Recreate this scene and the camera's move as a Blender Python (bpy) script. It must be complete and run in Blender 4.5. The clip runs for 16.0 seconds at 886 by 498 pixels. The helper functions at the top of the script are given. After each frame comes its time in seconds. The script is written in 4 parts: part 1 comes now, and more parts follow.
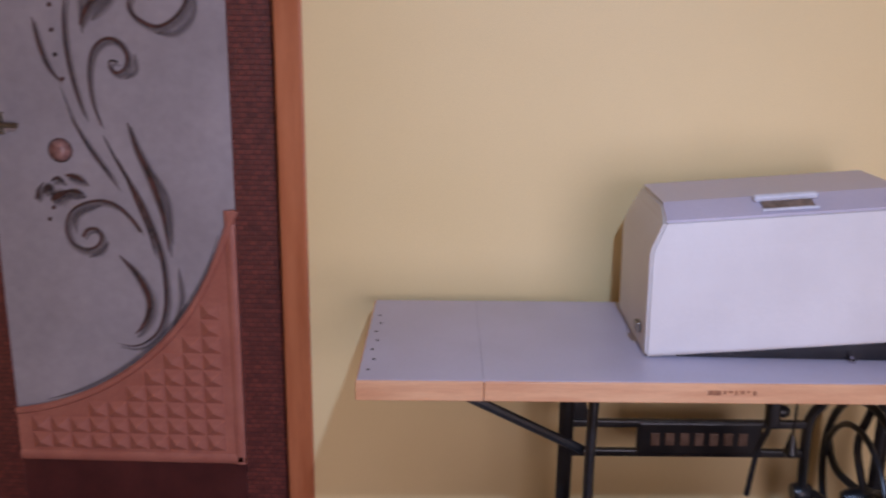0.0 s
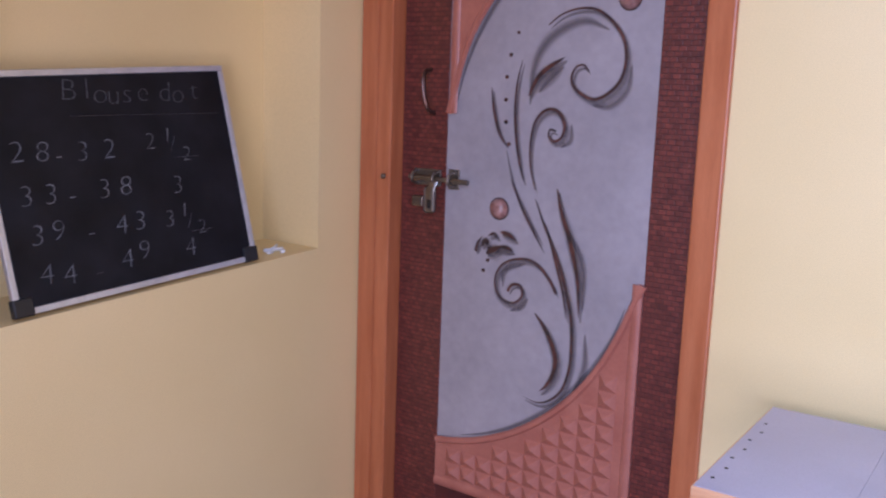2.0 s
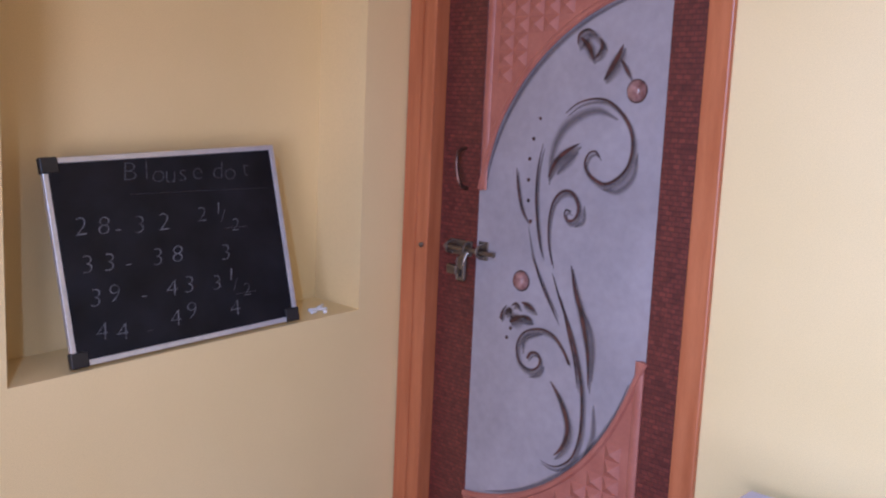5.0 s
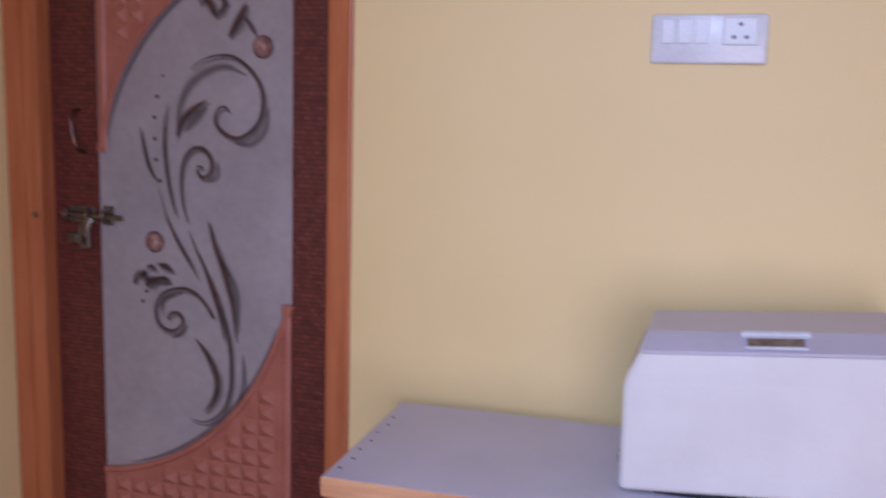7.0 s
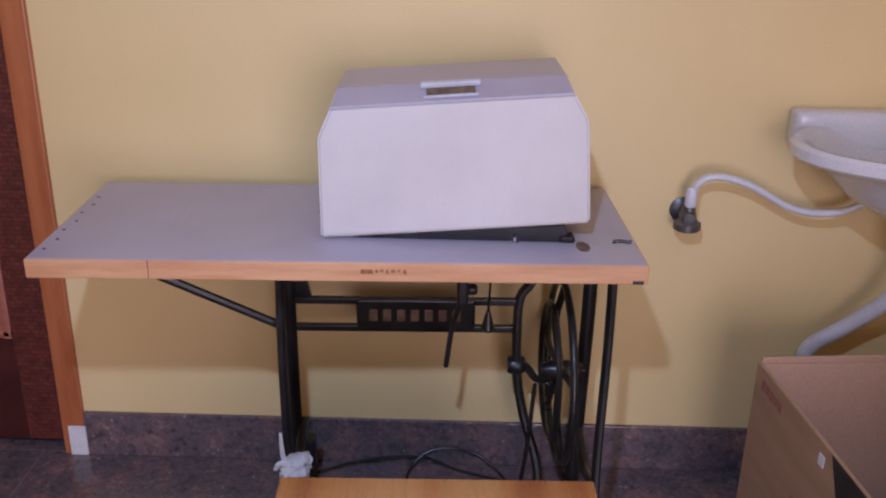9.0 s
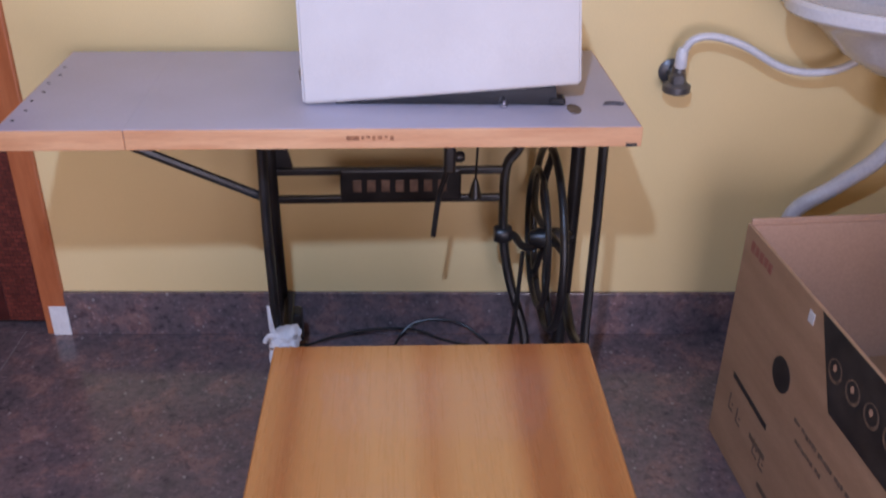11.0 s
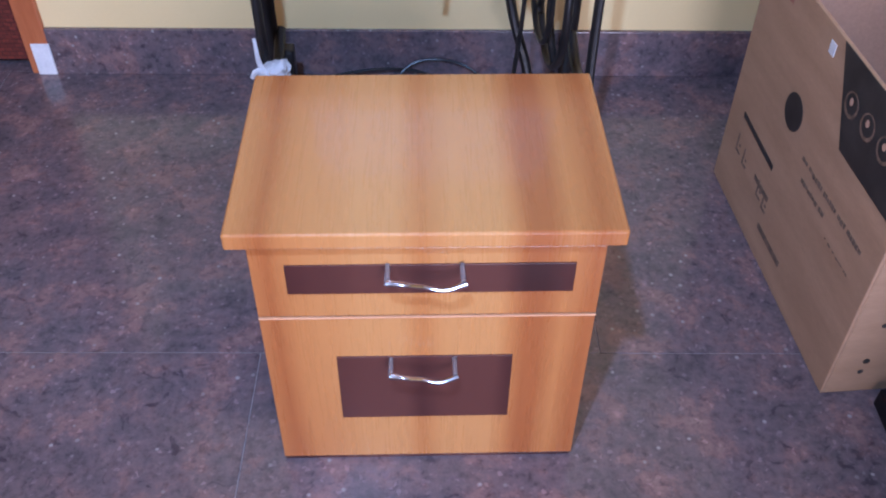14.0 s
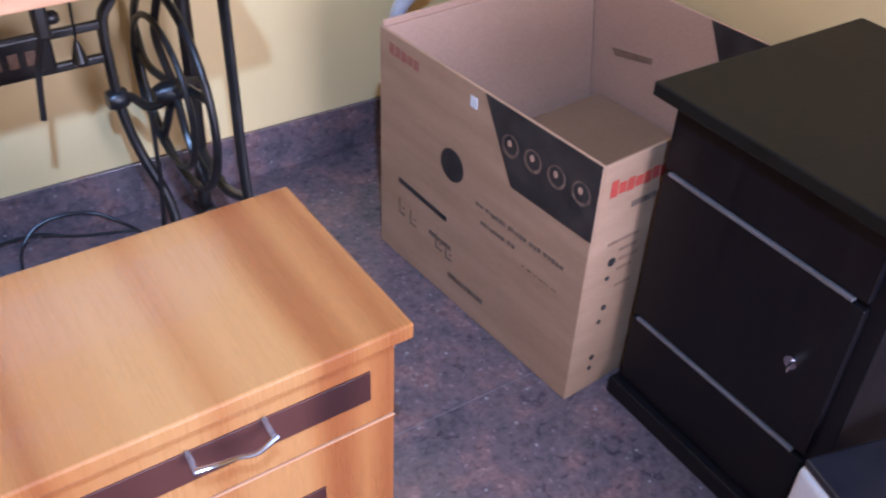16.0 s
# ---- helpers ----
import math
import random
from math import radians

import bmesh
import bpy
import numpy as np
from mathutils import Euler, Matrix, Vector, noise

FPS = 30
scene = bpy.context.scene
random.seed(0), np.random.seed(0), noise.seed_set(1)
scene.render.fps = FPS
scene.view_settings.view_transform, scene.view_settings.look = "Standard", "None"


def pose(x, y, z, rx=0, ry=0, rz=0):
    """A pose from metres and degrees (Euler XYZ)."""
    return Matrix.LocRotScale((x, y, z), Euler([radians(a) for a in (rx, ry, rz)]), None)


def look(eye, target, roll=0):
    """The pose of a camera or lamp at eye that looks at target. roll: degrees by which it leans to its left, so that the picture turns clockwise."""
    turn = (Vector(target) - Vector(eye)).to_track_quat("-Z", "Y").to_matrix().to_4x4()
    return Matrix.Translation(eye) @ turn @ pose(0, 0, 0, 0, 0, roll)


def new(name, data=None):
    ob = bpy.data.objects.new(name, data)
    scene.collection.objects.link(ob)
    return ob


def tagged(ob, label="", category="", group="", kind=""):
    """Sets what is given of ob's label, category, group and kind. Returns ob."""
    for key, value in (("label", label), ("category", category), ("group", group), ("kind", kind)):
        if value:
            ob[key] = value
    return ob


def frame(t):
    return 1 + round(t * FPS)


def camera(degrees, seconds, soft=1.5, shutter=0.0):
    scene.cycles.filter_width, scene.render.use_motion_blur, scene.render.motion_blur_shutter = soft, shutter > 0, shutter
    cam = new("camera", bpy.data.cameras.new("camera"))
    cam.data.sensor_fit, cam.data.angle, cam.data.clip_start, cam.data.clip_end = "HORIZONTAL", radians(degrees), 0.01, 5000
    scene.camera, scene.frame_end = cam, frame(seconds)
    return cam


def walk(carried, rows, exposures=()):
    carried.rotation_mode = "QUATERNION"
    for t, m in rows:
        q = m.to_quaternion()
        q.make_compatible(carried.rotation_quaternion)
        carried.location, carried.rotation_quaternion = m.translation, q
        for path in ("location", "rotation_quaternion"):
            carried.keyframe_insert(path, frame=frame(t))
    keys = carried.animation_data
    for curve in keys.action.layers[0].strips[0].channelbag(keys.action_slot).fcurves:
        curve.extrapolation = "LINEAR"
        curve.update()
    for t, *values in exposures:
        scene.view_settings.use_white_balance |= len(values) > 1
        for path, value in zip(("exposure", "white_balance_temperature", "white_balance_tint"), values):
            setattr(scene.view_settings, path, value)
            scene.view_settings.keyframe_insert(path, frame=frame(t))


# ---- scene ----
cam = camera(51.4, 16.0, soft=2.1, shutter=0.35)
PATH = [
    (0, (1.386, -1.974, 1.355), (1.321, -0.035, 0.868), 0.5),
    (0.5, (1.527, -1.955, 1.351), (1.073, -0.068, 0.87), 1.0),
    (1, (1.571, -1.938, 1.361), (0.879, -0.111, 0.933), 1.4),
    (1.5, (1.62, -1.866, 1.356), (0.654, -0.16, 0.963), 3.5),
    (2, (1.653, -1.832, 1.348), (0.498, -0.237, 1.001), 2.0),
    (2.5, (1.773, -1.806, 1.381), (0.477, -0.353, 0.926), 3.8),
    (3, (1.822, -1.797, 1.391), (0.397, -0.451, 0.994), 3.1),
    (3.5, (1.881, -1.752, 1.406), (0.434, -0.417, 1.057), 2.4),
    (6, (1.97, -1.815, 1.508), (0.756, -0.239, 1.301), 2.2),
    (6.5, (1.902, -1.905, 1.44), (0.949, -0.158, 1.24), 1.9),
    (7, (1.856, -1.954, 1.406), (1.264, -0.066, 1.114), 1.6),
    (7.5, (1.88, -2.016, 1.407), (1.609, -0.074, 1.012), 2.2),
    (8, (1.924, -2.064, 1.385), (1.756, -0.137, 0.876), 1.3),
    (8.2, (1.952, -2.056, 1.397), (1.836, -0.143, 0.825), 1.1),
    (10.5, (1.934, -2.011, 1.351), (1.96, -0.206, 0.49), 1.1),
    (11, (1.917, -1.999, 1.346), (1.966, -0.247, 0.382), 0.9),
    (11.5, (1.916, -1.962, 1.361), (1.985, -0.313, 0.232), 1.2),
    (12, (1.926, -1.955, 1.347), (1.971, -0.35, 0.154), 0.1),
    (12.5, (1.927, -1.958, 1.331), (1.974, -0.387, 0.093), 0.4),
    (13, (1.934, -1.96, 1.303), (1.979, -0.427, 0.019), 0.9),
    (13.5, (1.944, -1.962, 1.282), (1.942, -0.484, -0.065), -0.2),
    (14, (1.953, -1.966, 1.265), (1.973, -0.517, -0.114), 0.7),
    (14.5, (1.957, -1.978, 1.254), (1.946, -0.509, -0.104), 0.8),
    (15, (1.897, -1.939, 1.259), (2.144, -0.507, -0.115), 1.1),
    (15.5, (1.791, -1.9, 1.276), (2.436, -0.468, 0.037), -0.3),
    (16, (1.745, -1.848, 1.281), (2.632, -0.544, 0.05), 2.6),
]
walk(cam, [(t, look(eye, target, roll)) for t, eye, target, roll in PATH],
     exposures=[(0, -0.95, 6200, 11), (0.5, -1.0, 6200, 11), (1.5, -0.52, 5450, 10), (2.5, -0.06, 5300, 9), (3.5, -0.1, 5200, 8), (6, -0.38, 5400, 9), (7, -0.85, 5900, 11), (7.5, -1.0, 6150, 12), (8.2, -1.0, 6450, 13),
                (10.5, -0.88, 6400, 12), (11, -0.7, 6100, 10), (11.5, -0.2, 5900, 8), (12, -0.1, 5800, 7), (12.5, -0.08, 5750, 7), (13.5, -0.05, 5350, 7), (14.5, -0.2, 5150, 7), (15.0, -0.34, 5000, 6), (15.5, 0.05, 5100, 5), (16, 0.22, 5300, 5)])

# ---- light ----
world = bpy.data.worlds.new("world")
scene.world = world
world.use_nodes = True
world.node_tree.nodes["Background"].inputs[0].default_value = (0.6, 0.66, 0.8, 1)
world.node_tree.nodes["Background"].inputs[1].default_value = 0.05
# an LED bulb in a slanting holder: it shines forward and down on the wall
bulb = bpy.data.lights.new("led_bulb", "AREA")
bulb.shape, bulb.size, bulb.energy, bulb.color = "DISK", 0.07, 22, (0.46, 0.62, 1.0)
bulb.spread = radians(116)
new("led_bulb", bulb).matrix_world = look((1.73, -2.0, 2.08), (1.62, -0.1, 0.2))
sky = bpy.data.lights.new("window_daylight", "AREA")
sky.shape, sky.size, sky.size_y, sky.energy, sky.color = "RECTANGLE", 1.3, 1.6, 86, (0.935, 0.822, 1.0)
new("window_daylight", sky).matrix_world = look((2.5, -3.64, 0.95), (1.1, 0, 0.6))


# ---- materials ----
def nodes(name):
    m = bpy.data.materials.new(name)
    m.use_nodes = True
    t = m.node_tree
    return m, t, t.nodes["Principled BSDF"]


def node(t, kind, **kw):
    n = t.nodes.new(kind)
    for k, v in kw.items():
        n.inputs[k.replace("_", " ")].default_value = v
    return n


def ramp(t, src, stops):
    r = t.nodes.new("ShaderNodeValToRGB")
    e = r.color_ramp.elements
    while len(e) < len(stops):
        e.new(0.5)
    for el, (p, c) in zip(e, stops):
        el.position, el.color = p, (*c, 1)
    t.links.new(src, r.inputs[0])
    return r.outputs[0]


def coords(t, scale=(1, 1, 1), which="Object"):
    c, m = t.nodes.new("ShaderNodeTexCoord"), t.nodes.new("ShaderNodeMapping")
    m.inputs["Scale"].default_value = scale
    t.links.new(c.outputs[which], m.inputs[0])
    return m.outputs[0]


def mixc(t, fac, a, b, mode="MIX"):
    m = t.nodes.new("ShaderNodeMix")
    m.data_type, m.blend_type = "RGBA", mode
    for sock, v in ((m.inputs[0], fac), (m.inputs[6], a), (m.inputs[7], b)):
        if hasattr(v, "is_output"):
            t.links.new(v, sock)
        else:
            sock.default_value = v if isinstance(v, (int, float)) else (*v, 1)
    return m.outputs[2]


def bump(t, p, src, strength, dist=0.002):
    b = node(t, "ShaderNodeBump", Strength=strength, Distance=dist)
    t.links.new(src, b.inputs["Height"])
    t.links.new(b.outputs[0], p.inputs["Normal"])


def mat(name, c1, c2, scale=6.0, rough=0.5, metal=0.0, fine=150.0, relief=0.15, stretch=(1, 1, 1), spread=0.12, spec=0.5):
    """Two tones in large patches, a fine grain that also varies the gloss, and slight relief."""
    m, t, p = nodes(name)
    co = coords(t, stretch)
    big, small = node(t, "ShaderNodeTexNoise", Scale=scale, Detail=5.0), node(t, "ShaderNodeTexNoise", Scale=fine, Detail=3.0)
    for n in (big, small):
        t.links.new(co, n.inputs["Vector"])
    base = ramp(t, big.outputs[0], [(0.32, c1), (0.68, c2)])
    grain = ramp(t, small.outputs[0], [(0.3, (0.82,) * 3), (0.7, (1.0,) * 3)])
    t.links.new(mixc(t, 0.6, base, grain, "MULTIPLY"), p.inputs["Base Color"])
    r = node(t, "ShaderNodeMapRange", To_Min=max(0.02, rough - spread), To_Max=min(1, rough + spread))
    t.links.new(big.outputs[0], r.inputs[0])
    t.links.new(r.outputs[0], p.inputs["Roughness"])
    p.inputs["Metallic"].default_value, p.inputs["Specular IOR Level"].default_value = metal, spec
    if relief:
        bump(t, p, small.outputs[0], relief)
    return m


def granite():
    m, t, p = nodes("granite")
    co = coords(t)
    a, b = node(t, "ShaderNodeTexVoronoi", Scale=150.0), node(t, "ShaderNodeTexNoise", Scale=11.0, Detail=6.0, Roughness=0.62)
    c, d = node(t, "ShaderNodeTexNoise", Scale=60.0, Detail=4.0, Roughness=0.7), node(t, "ShaderNodeTexNoise", Scale=24.0, Detail=3.0, Roughness=0.6, Distortion=1.5)
    for n in (a, b, c, d):
        t.links.new(co, n.inputs["Vector"])
    cloud = ramp(t, b.outputs[0], [(0.3, (0.088, 0.076, 0.084)), (0.44, (0.13, 0.106, 0.113)), (0.53, (0.155, 0.116, 0.12)), (0.6, (0.205, 0.132, 0.125)), (0.72, (0.25, 0.17, 0.155))])
    speck = ramp(t, a.outputs["Color"], [(0.1, (0.62, 0.6, 0.66)), (0.3, (0.95, 0.93, 1.0)), (0.8, (1.0, 0.97, 1.0)), (0.98, (2.5, 2.4, 2.6))])
    dark = ramp(t, c.outputs[0], [(0.33, (0.6, 0.56, 0.62)), (0.5, (1, 1, 1)), (0.68, (1.25, 1.18, 1.18))])
    vein = ramp(t, d.outputs[0], [(0.32, (0.5, 0.5, 0.58)), (0.4, (0.92, 0.92, 0.95)), (0.62, (1.0, 1.0, 1.0)), (0.72, (1.2, 1.15, 1.25))])
    col = mixc(t, 0.8, mixc(t, 0.75, mixc(t, 0.42, cloud, speck, "MULTIPLY"), dark, "MULTIPLY"), vein, "MULTIPLY")
    # sparse pale quartz grains
    g = node(t, "ShaderNodeTexVoronoi", Scale=75.0)
    t.links.new(co, g.inputs["Vector"])
    pick = t.nodes.new("ShaderNodeSeparateColor")
    t.links.new(g.outputs["Color"], pick.inputs[0])
    rare, near, both = node(t, "ShaderNodeMapRange", From_Min=0.94, From_Max=0.99), node(t, "ShaderNodeMapRange", From_Min=0.35, From_Max=0.2), t.nodes.new("ShaderNodeMath")
    both.operation = "MULTIPLY"
    t.links.new(pick.outputs[0], rare.inputs[0])
    t.links.new(g.outputs["Distance"], near.inputs[0])
    t.links.new(rare.outputs[0], both.inputs[0])
    t.links.new(near.outputs[0], both.inputs[1])
    col = mixc(t, both.outputs[0], col, (0.3, 0.275, 0.285))
    t.links.new(col, p.inputs["Base Color"])
    r = node(t, "ShaderNodeMapRange", To_Min=0.12, To_Max=0.3)
    t.links.new(b.outputs[0], r.inputs[0])
    t.links.new(r.outputs[0], p.inputs["Roughness"])
    p.inputs["Coat Weight"].default_value, p.inputs["Coat Roughness"].default_value = 0.3, 0.06
    return m


def laminate(name, tones, rough=0.28, coat=0.25):
    """Printed wood: broad bands and fine streaks along the grain (y and z)."""
    m, t, p = nodes(name)
    broad = node(t, "ShaderNodeTexNoise", Scale=1.0, Detail=3.0, Roughness=0.55)
    t.links.new(coords(t, (6.5, 0.5, 0.5)), broad.inputs["Vector"])
    fine = node(t, "ShaderNodeTexNoise", Scale=1.0, Detail=5.0, Roughness=0.7)
    t.links.new(coords(t, (120, 5, 5)), fine.inputs["Vector"])
    a, b, c = tones
    sep, shift, place = t.nodes.new("ShaderNodeSeparateXYZ"), node(t, "ShaderNodeMapRange", To_Min=-0.05, To_Max=0.05), node(t, "ShaderNodeMapRange", From_Min=1.688, From_Max=2.19)
    t.links.new(coords(t), sep.inputs[0])
    t.links.new(broad.outputs[0], shift.inputs[0])
    add = node(t, "ShaderNodeMath")
    t.links.new(sep.outputs[0], add.inputs[0])
    t.links.new(shift.outputs[0], add.inputs[1])
    t.links.new(add.outputs[0], place.inputs[0])
    base = ramp(t, place.outputs[0], [(0.02, b), (0.1, a), (0.16, b), (0.3, c), (0.42, c), (0.5, b), (0.58, c), (0.7, c), (0.75, b), (0.79, a), (0.83, a), (0.87, b), (0.94, a), (0.99, b)])
    streak = ramp(t, fine.outputs[0], [(0.3, (0.88, 0.85, 0.82)), (0.65, (1, 1, 1))])
    t.links.new(mixc(t, 0.4, base, streak, "MULTIPLY"), p.inputs["Base Color"])
    r = node(t, "ShaderNodeMapRange", To_Min=rough - 0.06, To_Max=rough + 0.1)
    t.links.new(fine.outputs[0], r.inputs[0])
    t.links.new(r.outputs[0], p.inputs["Roughness"])
    p.inputs["Coat Weight"].default_value, p.inputs["Coat Roughness"].default_value = coat, 0.05
    return m


def wicker():
    """Reddish-brown laminate with a woven, brick-like emboss."""
    m, t, p = nodes("wicker_laminate")
    co = coords(t)
    sep, com = t.nodes.new("ShaderNodeSeparateXYZ"), t.nodes.new("ShaderNodeCombineXYZ")
    t.links.new(co, sep.inputs[0])
    t.links.new(sep.outputs[0], com.inputs[0])
    t.links.new(sep.outputs[2], com.inputs[1])
    b = node(t, "ShaderNodeTexBrick", Scale=1.0, Mortar_Size=0.0022, Mortar_Smooth=1.0, Brick_Width=0.0185, Row_Height=0.0115)
    b.inputs["Color1"].default_value, b.inputs["Color2"].default_value = (0.165, 0.036, 0.027, 1), (0.105, 0.023, 0.018, 1)
    b.inputs["Mortar"].default_value = (0.068, 0.016, 0.013, 1)
    t.links.new(com.outputs[0], b.inputs["Vector"])
    n = node(t, "ShaderNodeTexNoise", Scale=60.0, Detail=4.0)
    t.links.new(co, n.inputs["Vector"])
    var = ramp(t, n.outputs[0], [(0.3, (0.6, 0.55, 0.55)), (0.7, (1.25, 1.2, 1.1))])
    t.links.new(mixc(t, 0.8, b.outputs["Color"], var, "MULTIPLY"), p.inputs["Base Color"])
    inv = node(t, "ShaderNodeMath")
    inv.operation = "SUBTRACT"
    inv.inputs[0].default_value = 1.0
    t.links.new(b.outputs["Fac"], inv.inputs[1])
    bump(t, p, inv.outputs[0], 0.4, 0.0012)
    p.inputs["Roughness"].default_value = 0.46
    return m


def soft_print(name, colour, strength):
    """Airbrushed ink whose edge fades out across the stroke."""
    m, t, p = nodes(name)
    p.inputs["Base Color"].default_value = (*colour, 1)
    p.inputs["Roughness"].default_value = 0.45
    uv, sep = t.nodes.new("ShaderNodeUVMap"), t.nodes.new("ShaderNodeSeparateXYZ")
    t.links.new(uv.outputs[0], sep.inputs[0])
    a = node(t, "ShaderNodeMath")
    a.operation = "PINGPONG"
    a.inputs[1].default_value = 0.5
    t.links.new(sep.outputs[0], a.inputs[0])
    r = node(t, "ShaderNodeMapRange", From_Max=0.5, To_Max=strength)
    r.interpolation_type = "SMOOTHSTEP"
    t.links.new(a.outputs[0], r.inputs[0])
    t.links.new(r.outputs[0], p.inputs["Alpha"])
    return m


PAINT = mat("cream_wall_paint", (0.81, 0.625, 0.30), (0.87, 0.68, 0.345), 1.6, 0.55, fine=420, relief=0.12)
CEIL = mat("white_ceiling_paint", (0.74, 0.72, 0.68), (0.8, 0.78, 0.74), 2, 0.7)
GRANITE = granite()
GROUT = mat("dark_floor_joint", (0.22, 0.2, 0.21), (0.3, 0.28, 0.28), 30, 0.7)
FRAME_WOOD = mat("orange_brown_frame_varnish", (0.41, 0.12, 0.043), (0.51, 0.17, 0.066), 5, 0.38, stretch=(9, 9, 0.8), fine=60, relief=0.1)
MAROON = mat("maroon_rail_laminate", (0.055, 0.012, 0.011), (0.088, 0.019, 0.016), 12, 0.36, fine=90)
WICKER = wicker()
SALMON = mat("salmon_moulded_panel", (0.36, 0.118, 0.08), (0.44, 0.16, 0.108), 14, 0.42, fine=120, relief=0.1)
PEARL = mat("pearl_white_door_laminate", (0.312, 0.276, 0.286), (0.375, 0.332, 0.342), 5, 0.36, fine=45, relief=0.06)
INK = mat("dark_brown_print", (0.012, 0.009, 0.011), (0.11, 0.034, 0.024), 38, 0.4, fine=60, relief=0)
SHADE_INK = soft_print("grey_airbrush_print", (0.12, 0.095, 0.10), 0.6)
INK_SOFT = soft_print("brown_airbrush_print", (0.085, 0.05, 0.046), 0.6)
BRONZE = mat("dark_bronze", (0.07, 0.035, 0.025), (0.16, 0.08, 0.055), 30, 0.35, 0.7, relief=0.05)
BEAD = mat("pink_brown_bead", (0.17, 0.07, 0.058), (0.4, 0.22, 0.19), 45, 0.16, relief=0)
GREY_METAL = mat("dull_grey_metal", (0.10, 0.10, 0.105), (0.17, 0.165, 0.17), 40, 0.36, 0.6, relief=0.05)
POST = mat("clear_plastic", (0.62, 0.58, 0.6), (0.7, 0.66, 0.68), 20, 0.1, relief=0, spread=0.03)
POST.node_tree.nodes["Principled BSDF"].inputs["Transmission Weight"].default_value = 0.8
STEEL = mat("worn_steel", (0.22, 0.19, 0.165), (0.34, 0.3, 0.26), 30, 0.4, 1.0, relief=0.05)
CHROME = mat("chrome", (0.5, 0.48, 0.53), (0.62, 0.6, 0.64), 20, 0.13, 1.0, relief=0, spread=0.02)
TABLE_TOP = mat("grey_lavender_speckled_laminate", (0.44, 0.4, 0.48), (0.51, 0.465, 0.55), 5, 0.36, fine=330, relief=0.04)
BEECH = mat("orange_beech_lipping", (0.6, 0.29, 0.14), (0.72, 0.4, 0.21), 6, 0.45, stretch=(1, 8, 12), fine=70)
COVER = mat("off_white_painted_wood_cover", (0.6, 0.56, 0.54), (0.69, 0.65, 0.625), 5, 0.45, fine=700, relief=0.02)
IRON = mat("black_cast_iron", (0.008, 0.008, 0.009), (0.022, 0.02, 0.02), 14, 0.34, fine=110, relief=0.25)
BLACK_ENAMEL = mat("black_enamel", (0.006, 0.006, 0.008), (0.014, 0.013, 0.016), 10, 0.25)
WORN_LETTER = mat("worn_gilt", (0.12, 0.07, 0.045), (0.2, 0.12, 0.08), 60, 0.5)
HONEY = laminate("honey_wood_laminate", ((0.34, 0.112, 0.03), (0.455, 0.19, 0.056), (0.53, 0.262, 0.088)), 0.26, 0.4)
WALNUT = laminate("dark_walnut_inlay", ((0.034, 0.009, 0.008), (0.06, 0.017, 0.014), (0.095, 0.032, 0.024)), 0.34, 0.15)
CARD = mat("brown_corrugated_cardboard", (0.378, 0.23, 0.134), (0.462, 0.292, 0.177), 4, 0.82, stretch=(1, 1, 6), fine=60, relief=0.1)
CARD_IN = mat("inner_cardboard", (0.5, 0.31, 0.21), (0.57, 0.36, 0.255), 3, 0.85, relief=0.08)
CARD_PRINT = mat("black_carton_print", (0.02, 0.017, 0.017), (0.05, 0.042, 0.038), 20, 0.6, relief=0)
CARD_GREY = mat("faded_carton_print", (0.10, 0.068, 0.048), (0.24, 0.16, 0.11), 70, 0.7, relief=0)
STAMP = mat("faded_edge_stamp", (0.2, 0.075, 0.035), (0.42, 0.18, 0.08), 90, 0.6, relief=0)
CARD_FADED = mat("faded_red_carton_print", (0.33, 0.10, 0.07), (0.38, 0.18, 0.125), 60, 0.75, relief=0)
CARD_FAINT = mat("faint_carton_print_and_strip", (0.2, 0.12, 0.075), (0.3, 0.185, 0.115), 60, 0.75, relief=0)
CARD_RED = mat("red_carton_print", (0.42, 0.05, 0.035), (0.5, 0.08, 0.05), 50, 0.7, relief=0)
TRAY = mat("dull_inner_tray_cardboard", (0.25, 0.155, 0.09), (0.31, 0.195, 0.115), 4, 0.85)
PAPER = mat("white_paper", (0.7, 0.7, 0.72), (0.82, 0.82, 0.83), 20, 0.7)
CLOTH = mat("white_cloth", (0.62, 0.6, 0.62), (0.78, 0.76, 0.77), 25, 0.85, relief=0.4)
BLACK_WOOD = mat("black_wood_laminate", (0.007, 0.006, 0.008), (0.0105, 0.009, 0.0105), 8, 0.36, stretch=(1, 8, 1), fine=80, spec=0.2)
BLACK_TOP = mat("black_matt_cabinet_top", (0.007, 0.007, 0.006), (0.013, 0.013, 0.011), 6, 0.5, fine=90, spec=0.2)
STRIP = mat("dull_silver_strip", (0.2, 0.19, 0.205), (0.27, 0.26, 0.275), 20, 0.45, 0.5, relief=0.03)
ALU = mat("aluminium", (0.6, 0.6, 0.63), (0.72, 0.72, 0.75), 20, 0.35, 0.6, relief=0.03)
SLATE = mat("black_writing_board", (0.005, 0.005, 0.007), (0.014, 0.014, 0.018), 9, 0.55, fine=40, spec=0.22)
CHALK = mat("chalk", (0.03, 0.03, 0.035), (0.22, 0.22, 0.235), 45, 0.9, fine=600, relief=0.2)
FAINT_CHALK = mat("faint_chalk", (0.03, 0.03, 0.035), (0.12, 0.12, 0.13), 160, 0.9, fine=600, relief=0.2)
PLASTIC = mat("black_plastic", (0.012, 0.012, 0.014), (0.022, 0.022, 0.024), 20, 0.4)
